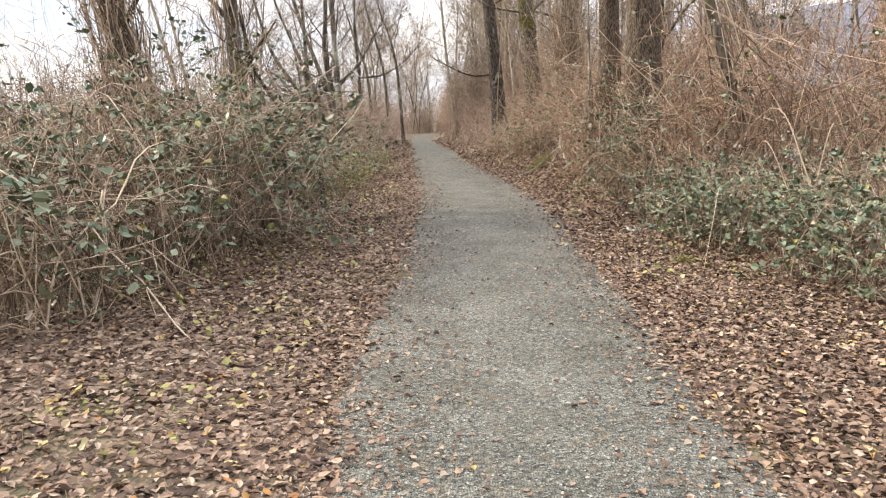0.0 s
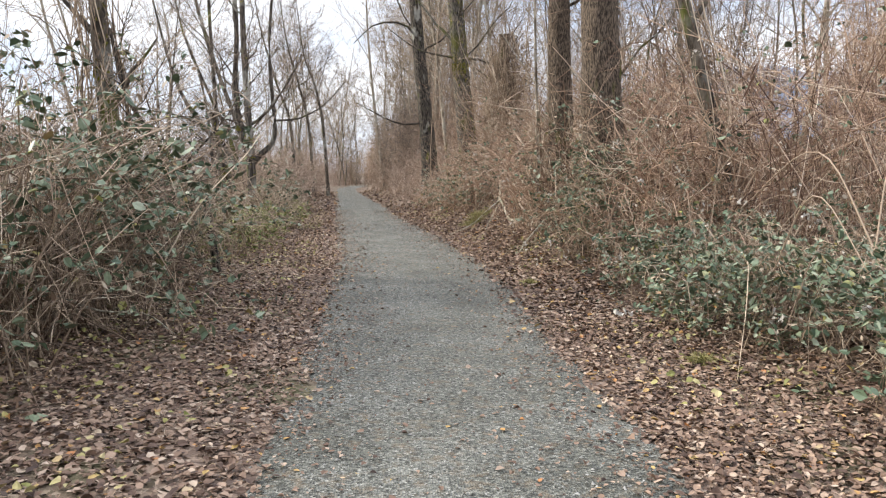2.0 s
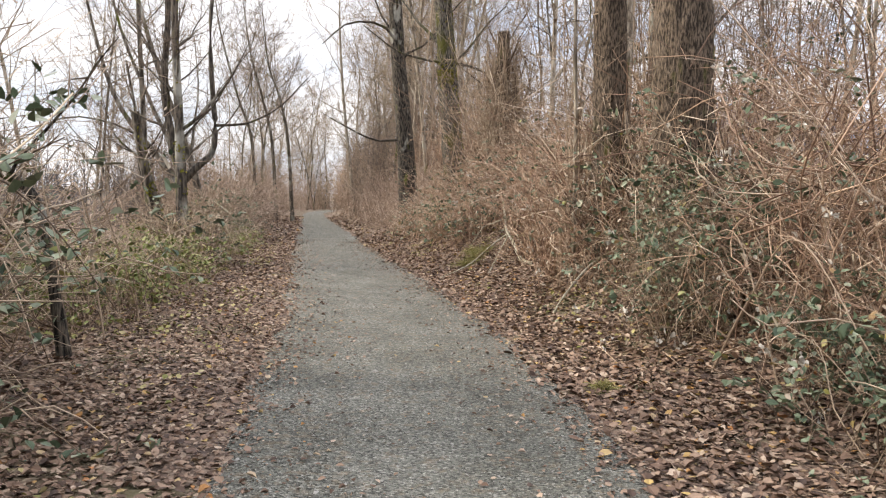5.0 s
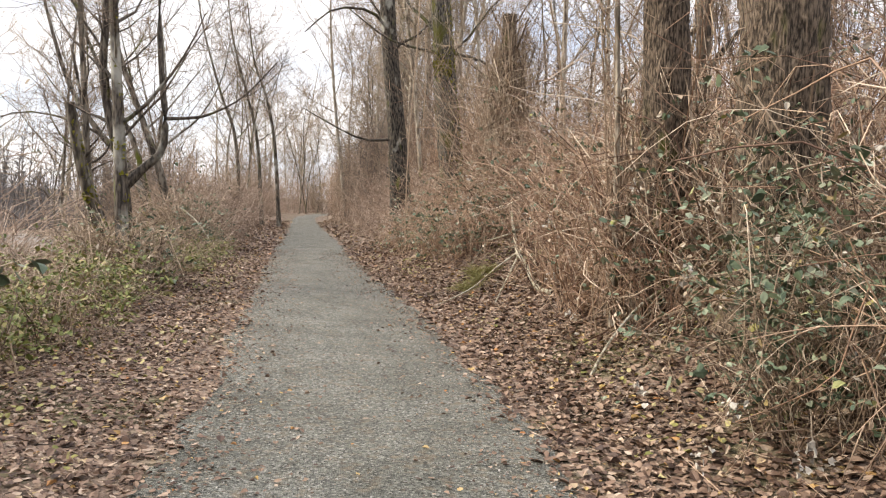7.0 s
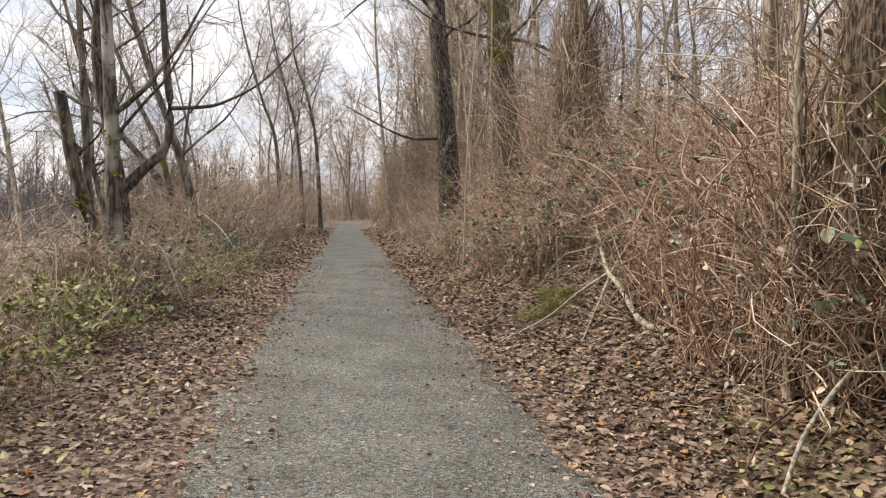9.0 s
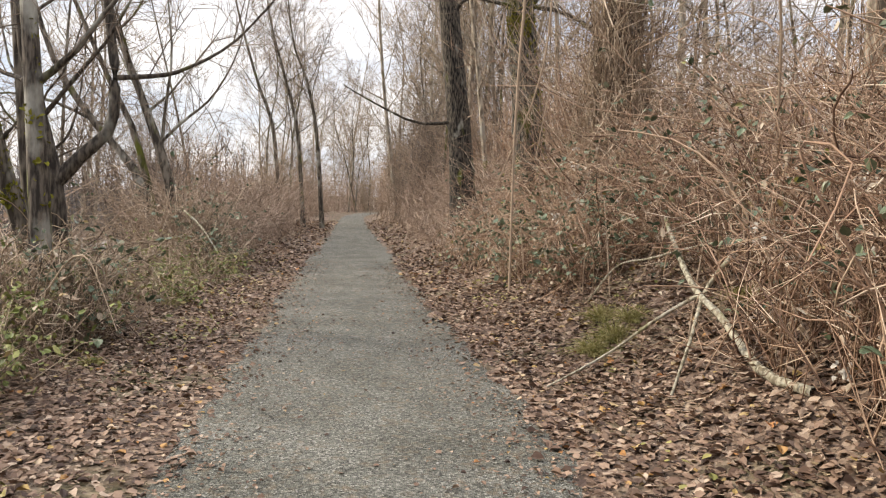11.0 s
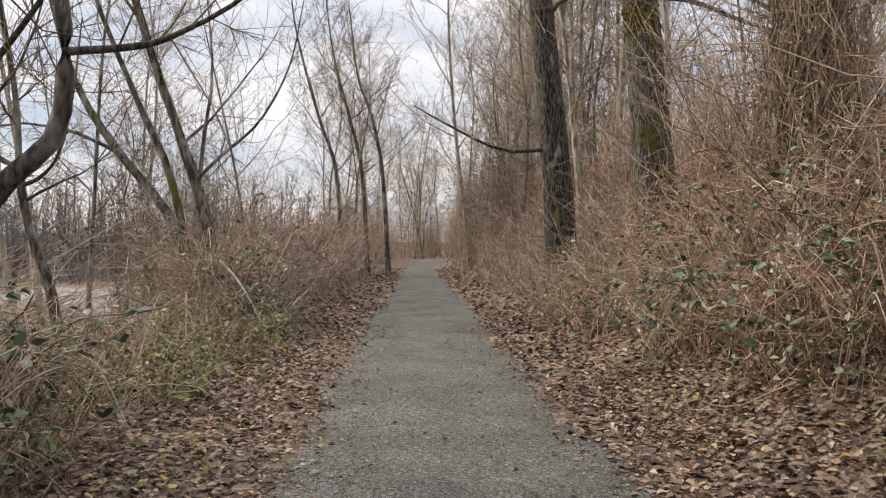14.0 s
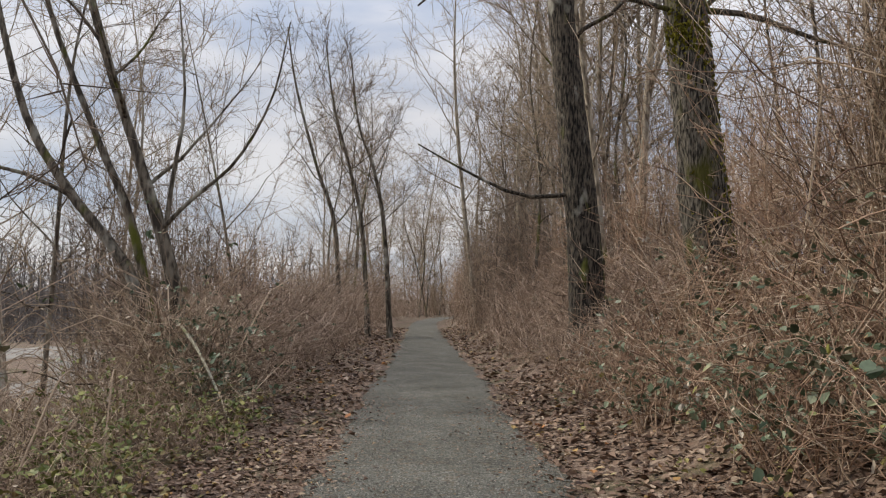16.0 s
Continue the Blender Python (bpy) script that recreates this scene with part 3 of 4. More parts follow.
# right side
for x, y, rx, ry, tall, g in ((3.75, 6.6, 0.9, 1.2, 0.7, 700), (3.5, 8.7, 0.8, 1.1, 0.75, 800), (3.5, 10.6, 0.9, 1.1, 0.7, 600), (4.9, 8.0, 0.9, 1.6, 0.9, 500), (3.4, 13.5, 0.5, 0.5, 0.9, 260), (3.75, 13.9, 0.6, 0.5, 1.4, 620), (5.3, 5.0, 1.0, 1.4, 0.8, 400)):
    thicket("bramble_bush", x, y, rx, ry, tall, "low spreading bramble bush with green leaves", "bramble", 340, 0.004, int(g * 1.15), 230, CANE, 3, 0.8, 0.65, 0.058, fluff=60, group="bramble bushes right of the path")
for x, y, rx, ry, tall, g in ((5.2, 11.2, 1.0, 1.3, 2.3, 60), (6.4, 9.2, 1.2, 1.8, 2.4, 80), (4.1, 12.6, 0.8, 0.9, 1.8, 50), (4.0, 12.0, 0.6, 0.8, 0.9, 60), (3.4, 16.2, 0.4, 0.7, 1.1, 30), (3.5, 17.4, 0.7, 0.9, 1.6, 30), (3.6, 18.9, 0.7, 0.8, 1.0, 30), (4.6, 16.2, 1.1, 1.3, 2.0, 40), (4.4, 18.8, 1.2, 1.4, 1.6, 30), (6.4, 14.2, 1.4, 1.8, 2.2, 30), (6.4, 18.4, 1.5, 2.0, 1.8, 20)):
    thicket("dry_thicket", x, y, rx, ry, tall, DRY, "thicket", 460, 0.0056, int(g * 1.6), 170, RUSSET, 2, 0.6, 0.9, 0.07, fluff=40, wild=0.22, group="dry thickets right of the path")
for x, y, rx, ry, tall, g in ((3.9, 20.6, 0.6, 0.8, 1.0, 100), (4.1, 21.8, 0.8, 1.0, 1.3, 120), (3.1, 23.6, 0.6, 1.0, 0.75, 200), (3.8, 23.8, 0.9, 1.2, 1.2, 160), (2.8, 25.6, 0.6, 1.1, 0.7, 220), (3.5, 26.2, 0.8, 1.0, 1.1, 110), (2.5, 28.0, 0.6, 1.2, 0.65, 140), (3.3, 29.2, 0.9, 1.0, 1.2, 60), (2.3, 30.6, 0.6, 1.2, 0.6, 60), (4.9, 26.6, 1.2, 1.6, 1.4, 40), (5.0, 22.4, 1.2, 1.6, 1.6, 40)):
    thicket("dry_bramble_mound", x, y, rx, ry, tall, GREY, "thicket", 430, 0.005, g, 190, RUSSET, 2, 0.75, 0.6, 0.07, fluff=20, group="bramble mounds right of the path")
for x, y, rx, ry, tall in ((2.3, 33.0, 0.6, 1.2, 0.6), (3.6, 33.6, 1.1, 1.6, 1.3), (2.1, 36.2, 0.7, 1.6, 0.9), (3.4, 37.4, 1.2, 1.8, 1.5), (1.9, 39.6, 0.9, 1.8, 1.4), (3.4, 41.4, 1.4, 2.0, 2.0), (1.6, 43.6, 0.9, 2.0, 1.7), (2.6, 47.2, 1.3, 2.2, 2.2), (1.0, 50.5, 0.9, 2.2, 1.9), (1.4, 55.0, 1.4, 2.6, 2.4), (0.8, 61.0, 1.4, 3.0, 2.6), (0.9, 68.0, 1.6, 3.4, 3.0), (2.4, 75.0, 2.0, 3.6, 3.2), (1.2, 83.0, 1.6, 3.0, 3.2), (2.6, 104.0, 3.0, 3.0, 4.0), (6.0, 108.0, 3.0, 3.0, 4.4), (5.0, 48.0, 2.0, 3.0, 2.6), (5.0, 58.0, 2.2, 4.0, 3.0)):
    thicket("bare_shrub", x, y, rx, ry, tall, "bare russet twiggy shrub on the bank", "shrub", 320 if y < 40 else 230, 0.005 + 0.00009 * y, 0, 110, SHRUB, 4, 0.4, 0.8, 0.05, group="bare shrubs right of the path")


for x, y, rx, ry, tall, g in ((-3.5, 30.3, 0.7, 0.8, 1.5, 160), (-4.3, 31.6, 0.8, 0.8, 1.7, 100), (-3.0, 29.4, 0.5, 0.6, 0.7, 200), (-3.1, 22.6, 0.5, 0.5, 1.0, 130), (-2.6, 21.7, 0.5, 0.6, 0.95, 70)):
    thicket("bramble_mound", x, y, rx, ry, tall, "mound of bramble canes round the alder stems", "bramble", 320, 0.0055, g, 160, CANE, 3, 0.8, 0.7, 0.08, group="bramble mounds at the alders")


# ---- trees ----
def trunk_mesh(points, r0, r1, sides=14, k=30, flare=0.35, rough=0.05):
    line = spline(points, k)
    u = np.linspace(0, 1, k)
    rad = r0 + (r1 - r0) * u + r0 * flare * np.exp(-u * 18)
    return line, rad, tubes(line[None], rad[None], sides, rough)


def limb_line(start, az, el, length, k=8, lift=0.25):
    d = np.array([math.cos(az) * math.cos(el), math.sin(az) * math.cos(el), math.sin(el)])
    u = np.linspace(0, 1, k)[:, None]
    line = np.asarray(start) + d * length * u + np.array([0, 0, lift * length]) * u * u
    return line + np.cumsum(rng.normal(0, 0.018 * length, (k, 3)) * (u > 0), 0)


def tree(name, points, r0, r1, mat, label, limbs=8, first=0.4, reach=2.0, twigs=10, fine=5, extra=(), vines=0, moss=0, group="", el=0.7, sides=14, fine_r=0.0035, fine_len=0.5, vine_top=1.0, ivy=0, spin=0.0, lobe=1.0, limb_mat=None, twig_mat=None):
    """A bare tree: trunk, limbs of its own, twigs; extra limbs as (points, radius, radius)."""
    base = np.array(points[0], float)
    ob = thing(name, base, label, "tree", group)
    big = r0 > 0.15 and sides > 10
    line, rad, m = trunk_mesh(np.asarray(points, float) - base, r0, r1, 44 if big else sides, 90 if big else 26)
    put("trunk", raw_mesh("trunk", *m), mat, ob)
    lines = []
    for pts, a, b in extra:
        l = spline(np.asarray(pts, float) - base, 8 if len(pts) < 5 else 14)
        put("limb", raw_mesh("limb", *tubes(l[None], np.linspace(a, b, len(l))[None], 8, 0.05)), limb_mat or mat, ob)
        lines.append(spline(l, 8))
    for i in range(limbs):
        f = first + (0.97 - first) * (i + 0.5 * rng.uniform()) / max(limbs, 1)
        j = f * (len(line) - 1)
        p = line[int(j)] + (line[min(int(j) + 1, len(line) - 1)] - line[int(j)]) * (j - int(j))
        l = limb_line(p, spin + i * 2.4 + rng.uniform(-0.4, 0.4), rng.normal(el, 0.18), reach * (1.15 - 0.55 * f) * rng.uniform(0.7, 1.2))
        ra = np.interp(f, np.linspace(0, 1, len(rad)), rad) * rng.uniform(*((0.16, 0.26) if r0 > 0.15 else (0.3, 0.48)))
        put("limb", raw_mesh("limb", *tubes(l[None], np.linspace(ra, max(ra * 0.2, 0.004), 8)[None], 6, 0.04)), limb_mat or mat, ob)
        lines.append(l)
    if lines and twigs:
        L = np.array(lines)
        t, tr = sprigs(L, twigs, reach * 0.42 * lobe, fine_r * 2.2, 3, (0.2, 1.0))
        g, gr = sprigs(t, fine, fine_len, fine_r, 2, (0.15, 1.0))
        put("branchwork", raw_mesh("branchwork", *tubes(t, tr)), twig_mat or TWIG, ob, kind="stuff")
        put("crown", raw_mesh("crown", *cones(g, gr)), twig_mat or TWIG, ob, kind="stuff")
    if vines:
        k = 9
        a = rng.uniform(0, 2 * math.pi, vines)[:, None] + np.cumsum(rng.normal(0, 0.30, (vines, k)), 1)
        u = np.linspace(0, 1, k)[None] * rng.uniform(0.5, 1.0, (vines, 1)) * vine_top
        spine = np.stack([np.interp(u, np.linspace(0, 1, len(line)), line[:, i]) for i in range(3)], -1)
        out = (np.interp(u, np.linspace(0, 1, len(rad)), rad) + rng.uniform(0.0, 0.16, (vines, 1)) + np.abs(rng.normal(0, 0.10, (vines, k))) * lobe)[..., None]
        v = spine + out * np.stack([np.cos(a), np.sin(a), 0 * a], -1)
        vt, vr = sprigs(v, 9, 0.45, 0.0045, 2)
        put("vine_tangle", raw_mesh("vine_tangle", *tubes(v, np.full((vines, k), 0.007) * rng.uniform(0.5, 1.6, (vines, 1)))), CANE, ob, "dry brown climbing vines round the trunk", "stuff")
        put("vine_twigwork", raw_mesh("vine_twigwork", *cones(vt, vr)), CANE, ob, kind="stuff")
        if ivy:
            put("vine_foliage", raw_mesh("vine_foliage", *leaves(spots_on(vt, ivy, 0.06), 0.055 * rng.uniform(0.5, 1.4, ivy), 0.8, 0.3, 0.32), smooth=False), PALE, ob, "withered vine leaves", "stuff")
    if moss:
        j = rng.uniform(0.02, 0.9, moss)
        a = rng.normal(-0.6, 0.7, moss)
        patch = rng.uniform(0, 1, moss) < 0.3
        j = np.where(patch, rng.normal(0.46, 0.016, moss), j)
        a = np.where(patch, rng.normal(-2.0, 0.7, moss), a)
        spine = np.stack([np.interp(j, np.linspace(0, 1, len(line)), line[:, i]) for i in range(3)], -1)
        p = spine + (np.interp(j, np.linspace(0, 1, len(rad)), rad) * 1.02)[:, None] * np.stack([np.cos(a), np.sin(a), 0 * a], -1)
        put("moss", raw_mesh("moss", *leaves(p, 0.05 * rng.uniform(0.5, 1.5, moss), 1.2, 0.4, 0.5), smooth=False), MOSS, ob, "yellow-green moss tufts", "stuff")
    return ob


def on_ground(x, y, z=-0.1):
    return (x, y, ground_z(x, y) + z)


# right side, large trunks
tree("cottonwood_tree", [on_ground(2.44, 33.6), (2.18, 33.5, 3.5), (1.82, 33.4, 6.5), (1.5, 33.3, 11), (1.6, 33.2, 16)], 0.31, 0.14, BARK_DARK, "tall dark furrowed trunk leaning beside the path", 10, 0.45, 4.2, 10, 6, extra=((((2.0, 33.4, 6.3), (1.3, 33.0, 7.0), (0.2, 32.5, 6.9), (-0.6, 32.0, 6.1)), 0.06, 0.015), (((2.25, 33.5, 3.4), (1.2, 33.3, 3.3), (0.2, 33.2, 3.7), (-0.6, 33, 4.1)), 0.045, 0.012)), group="large trees on the bank")
tree("mossy_tree", [on_ground(3.66, 30.6), (3.42, 30.5, 2.8), (3.1, 30.4, 5.6), (2.8, 30.4, 9), (2.5, 30.4, 15)], 0.36, 0.18, BARK_MOSSY, "thick mossy trunk rising from vines on bank", 9, 0.45, 4.0, 10, 6, extra=((((3.05, 30.4, 5.5), (3.9, 30.2, 5.35), (4.6, 30, 5.0), (5.4, 29.8, 4.7)), 0.05, 0.02), (((3.05, 30.4, 5.45), (2.2, 30.0, 5.5), (1.5, 29.7, 5.65), (0.6, 29.4, 6.2)), 0.04, 0.015)), moss=1300, vines=40, vine_top=0.22, group="large trees on the bank")
tree("vine_covered_tree", [on_ground(4.15, 26.4), (4.1, 26.4, 2.8), (4.05, 26.4, 4.4), (4.0, 26.3, 5.6)], 0.28, 0.14, BARK_BROWN, "broken trunk smothered in dry brown vines", 6, 0.5, 1.5, 9, 5, vines=170, ivy=900, lobe=1.3, group="large trees on the bank")
tree("cottonwood_tree", [on_ground(3.42, 16.3), (3.36, 16.2, 2.4), (3.28, 16.2, 4.0), (3.2, 16.1, 7), (3.05, 16.0, 12)], 0.23, 0.14, BARK_BROWN, "furrowed brown trunk standing in dry thicket", 8, 0.5, 3.0, 9, 5, vines=46, vine_top=0.3, group="large trees on the bank")
tree("cottonwood_tree", [on_ground(3.84, 15.0), (3.74, 14.95, 2.2), (3.62, 14.9, 4.0), (3.5, 14.9, 7), (3.4, 14.8, 13)], 0.35, 0.22, BARK_BROWN, "massive ridged brown trunk with vines at base", 8, 0.5, 3.4, 9, 5, vines=34, ivy=160, vine_top=0.3, group="large trees on the bank")
tree("slim_tree", [on_ground(3.04, 16.4), (3.0, 16.4, 2.0), (2.92, 16.4, 3.6), (2.85, 16.4, 6.0)], 0.03, 0.018, BARK_PALE, "thin pale lichened stem beside the big trunk", 5, 0.4, 1.6, 8, 5, vines=8, ivy=60, group="slim trees on the bank")
tree("leaning_tree", [on_ground(4.75, 12.3), (4.48, 12.2, 1.6), (3.95, 12.1, 3.25), (3.3, 12, 5.2), (2.9, 11.9, 7.5)], 0.11, 0.06, BARK, "slim leaning grey trunk in the thicket", 6, 0.5, 2.0, 9, 5, vines=16, ivy=60, group="slim trees on the bank")
tree("slim_tree", [on_ground(5.9, 22.6), (5.85, 22.6, 3.5), (5.8, 22.6, 8), (5.7, 22.6, 12)], 0.15, 0.07, BARK_PALE, "slim pale trunk behind the brambles", 8, 0.4, 2.6, 8, 5, vines=30, ivy=200, vine_top=0.6, group="slim trees on the bank")
tree("slim_tree", [on_ground(5.2, 19.4), (5.2, 19.4, 3), (5.1, 19.4, 6), (5.0, 19.4, 11)], 0.12, 0.06, BARK, "slim grey trunk hung with withered leaves", 8, 0.35, 2.4, 8, 5, vines=40, ivy=320, vine_top=0.8, group="slim trees on the bank")

# left side
tree("vine_covered_tree", [on_ground(-4.75, 12.6), (-4.95, 12.6, 2.2), (-5.25, 12.6, 4.2), (-5.5, 12.6, 8)], 0.22, 0.16, BARK_BROWN, "trunk hung with dense dry brown vines", 7, 0.4, 2.6, 8, 5, vines=90, ivy=400, lobe=1.0, group="trees left of the path")
tree("ivy_trunk", [on_ground(-3.28, 13.5), (-3.4, 13.4, 2.0), (-3.52, 13.4, 3.6), (-3.6, 13.4, 5.0)], 0.13, 0.10, BARK, "slender broken trunk with ivy and moss", 4, 0.35, 1.3, 8, 4, vines=34, ivy=120, moss=120, group="trees left of the path")
tree("leaning_sapling", [on_ground(-2.0, 13.4), (-2.22, 13.4, 1.2), (-2.6, 13.4, 1.55), (-3.1, 13.3, 2.3), (-3.3, 13.2, 3.2)], 0.05, 0.02, BARK_DARK, "thin dark crooked sapling beside the path", 6, 0.4, 1.3, 8, 5, group="trees left of the path")
tree("forked_alder", [on_ground(-2.86, 22.8), (-2.95, 22.9, 0.9), (-3.0, 22.9, 1.6), (-3.18, 22.9, 2.4), (-3.35, 22.9, 3.4), (-3.3, 22.9, 5.0), (-3.5, 22.9, 7.5)], 0.105, 0.045, BARK_GREY, "dark forked alder with a curving side limb", 9, 0.45, 2.2, 10, 9, extra=((((-2.98, 22.9, 1.55), (-2.7, 22.9, 1.86), (-2.42, 22.9, 2.15), (-2.37, 22.9, 2.7), (-2.43, 22.9, 3.3), (-2.5, 22.9, 4.6), (-2.4, 22.9, 6.0)), 0.085, 0.03), (((-2.38, 22.9, 2.68), (-1.95, 22.9, 2.72), (-1.65, 22.9, 2.8), (-1.14, 22.9, 3.1), (-0.6, 22.9, 3.7)), 0.03, 0.01)), group="trees left of the path")
tree("alder", [on_ground(-2.8, 22.15), (-2.84, 22.2, 1.0), (-2.9, 22.2, 2.4), (-3.02, 22.2, 4.5), (-3.1, 22.2, 8.0)], 0.12, 0.05, BARK_GREY, "mossy brown alder trunk beside the forked alder", 7, 0.5, 2.2, 9, 6, moss=60, group="trees left of the path")
tree("leaning_snag", [on_ground(-3.35, 23.6), (-3.6, 23.5, 1.0), (-3.82, 23.4, 1.9), (-3.98, 23.3, 2.9)], 0.13, 0.08, BARK, "broken mossy snag leaning among the weeds", 2, 0.6, 0.6, 3, 2, moss=150, group="trees left of the path")
tree("alder", [on_ground(-3.9, 24.6), (-4.05, 24.6, 1.6), (-4.15, 24.6, 3.2), (-4.3, 24.6, 6.0), (-4.3, 24.6, 9.0)], 0.075, 0.03, BARK, "grey alder trunk beside the forked alder", 9, 0.35, 2.4, 9, 6, group="trees left of the path")
tree("leaning_alder", [on_ground(-4.1, 26.5), (-4.3, 26.5, 0.8), (-4.55, 26.5, 1.5), (-4.68, 26.5, 2.1), (-4.74, 26.5, 3.0), (-5.0, 26.5, 4.4)], 0.065, 0.025, BARK_GREY, "thin leaning alder with curved side limbs", 5, 0.5, 1.5, 9, 7, extra=((((-4.66, 26.5, 2.0), (-4.45, 26.5, 2.1), (-4.25, 26.5, 2.35), (-4.1, 26.5, 2.95), (-4.0, 26.5, 3.9)), 0.028, 0.008), (((-4.68, 26.5, 2.2), (-4.95, 26.5, 2.35), (-5.3, 26.5, 2.75), (-5.5, 26.4, 3.5)), 0.03, 0.008)), group="trees left of the path")
tree("alder_clump", [on_ground(-4.15, 32.3), (-4.3, 32.3, 1.3), (-4.56, 32.3, 2.3), (-4.98, 32.3, 3.5), (-5.6, 32.3, 5.2), (-6.3, 32.3, 7.6), (-6.6, 32.3, 10)], 0.13, 0.04, BARK, "multi-stemmed alder with leaning bare stems", 9, 0.45, 2.6, 12, 9, extra=(
    ((on_ground(-4.6, 32.4), (-5.0, 32.3, 1.66), (-6.05, 32.3, 3.0), (-6.85, 32.3, 4.2), (-7.4, 32.3, 5.9), (-7.9, 32.3, 8.0)), 0.11, 0.03),
    ((on_ground(-4.5, 32.6), (-5.12, 32.4, 2.55), (-5.73, 32.4, 3.9), (-6.7, 32.4, 6.2), (-7.2, 32.4, 8.4)), 0.09, 0.025),
    (((-4.62, 32.3, 2.5), (-4.1, 32.2, 3.0), (-3.4, 32.1, 3.6), (-2.84, 32.0, 4.6), (-2.6, 32.0, 5.8)), 0.04, 0.01),
    (((-4.56, 32.3, 2.3), (-4.5, 32.4, 3.4), (-4.4, 32.5, 4.6), (-4.6, 32.6, 6.4)), 0.05, 0.012),
    (((-6.05, 32.3, 3.0), (-7.0, 32.3, 3.4), (-8.2, 32.3, 3.5), (-9.3, 32.2, 3.0)), 0.04, 0.01)), group="trees left of the path")
for bx, top, h in ((-4.35, (-6.4, 9.7), 12), (-3.3, (-4.9, 9.0), 11.5), (-2.45, (-3.9, 8.2), 11)):
    tree("slim_alder", [on_ground(bx, 50), (bx - 0.35, 50, 4.2), (0.5 * (bx + top[0]) - 0.1, 50, 6.5), (top[0], 50, top[1]), (top[0] - 0.4, 50, h)], 0.10, 0.022, BARK, "slim dark alder leaning over the path edge", 16, 0.25, 2.6, 9, 8, group="row of slim alders", fine_r=0.005)


thicket("vine_mass", 4.05, 26.2, 0.65, 0.6, 4.7, "hanging mass of dry vines over the trunk", "vines", 520, 0.0055, 0, 420, CANE, 4, 0.25, 1.25, 0.06)
thicket("vine_mass", 4.3, 27.6, 0.8, 0.8, 3.2, "hanging mass of dry vines over the trunk", "vines", 420, 0.0055, 0, 260, RUSSET, 3, 0.3, 1.2, 0.06)
thicket("vine_mass", -4.95, 12.5, 0.45, 0.5, 4.2, "hanging mass of dry vines over the trunk", "vines", 380, 0.0055, 60, 300, CANE, 4, 0.25, 1.25, 0.06)

thicket("vine_mass", -5.7, 11.4, 0.9, 0.8, 3.4, "straggling leafy vines among bare stems", "vines", 260, 0.005, 110, 260, SHRUB, 4, 0.35, 1.1, 0.06)
thicket("vine_mass", -3.9, 14.4, 0.7, 0.8, 3.0, "straggling leafy vines among bare stems", "vines", 240, 0.005, 80, 220, SHRUB, 4, 0.35, 1.1, 0.055)

for x, y, tall in ((-3.6, 9.1, 2.5), (-4.5, 7.4, 2.3), (-3.4, 11.4, 2.4)):
    thicket("vine_mass", x, y, 0.6, 0.8, tall, "climbing bramble canes with dull green leaves", "vines", 150, 0.0055, 210, 160, SHRUB, 3, 0.5, 1.0, 0.075)

# ---- wood behind ----
def wood_tree(h, r, mat, limbs, reach):
    return tree("bare_tree", [(0, 0, -0.4), (rng.normal(0, 0.1), rng.normal(0, 0.1), h * 0.35), (rng.normal(0, 0.3), rng.normal(0, 0.3), h * 0.7), (rng.normal(0, 0.4), rng.normal(0, 0.4), h)], r, r * 0.2, mat, "bare slender tree of the leafless wood", limbs, 0.2, reach, 7, 6, group="bare trees of the wood", sides=7, fine_r=0.006, fine_len=0.9, twig_mat=WOOD_TWIG)


kinds = [wood_tree(13, 0.085, BARK_PALE, 17, 3.4), wood_tree(15, 0.12, BARK_PALE, 17, 3.8), wood_tree(11, 0.065, BARK, 16, 3.2), wood_tree(9, 0.05, BARK, 15, 2.8)]
places = []
for n, x0, x1, y0, y1 in ((8, 7.0, 17, 12, 26), (17, 5.0, 18, 27, 42), (9, 2.6, 5.0, 37, 48), (13, 1.6, 5.5, 47, 66), (14, 4.0, 20, 45, 75), (14, 0.0, 16, 66, 100), (8, -9, -4.6, 55, 85), (24, -8, 6, 84, 114), (8, 0.6, 3.2, 52, 76), (7, -13, -6.5, 35, 52), (4, 17, 30, 8, 26)):
    for _ in range(n):
        x, y = rng.uniform(x0, x1), rng.uniform(y0, y1)
        side = x - float(centre(y))
        places.append((x + (math.copysign(1.8, side) - side if abs(side) < 1.8 else 0), y))
for i, (x, y) in enumerate(places):
    m = pose(x, y, ground_z(x, y), rng.normal(0, 5), rng.normal(-2.5, 5), rng.uniform(0, 360))
    if i < 4:
        kinds[i].matrix_basis = m
    else:
        copy_thing(kinds[int(rng.integers(0, 4))], m)

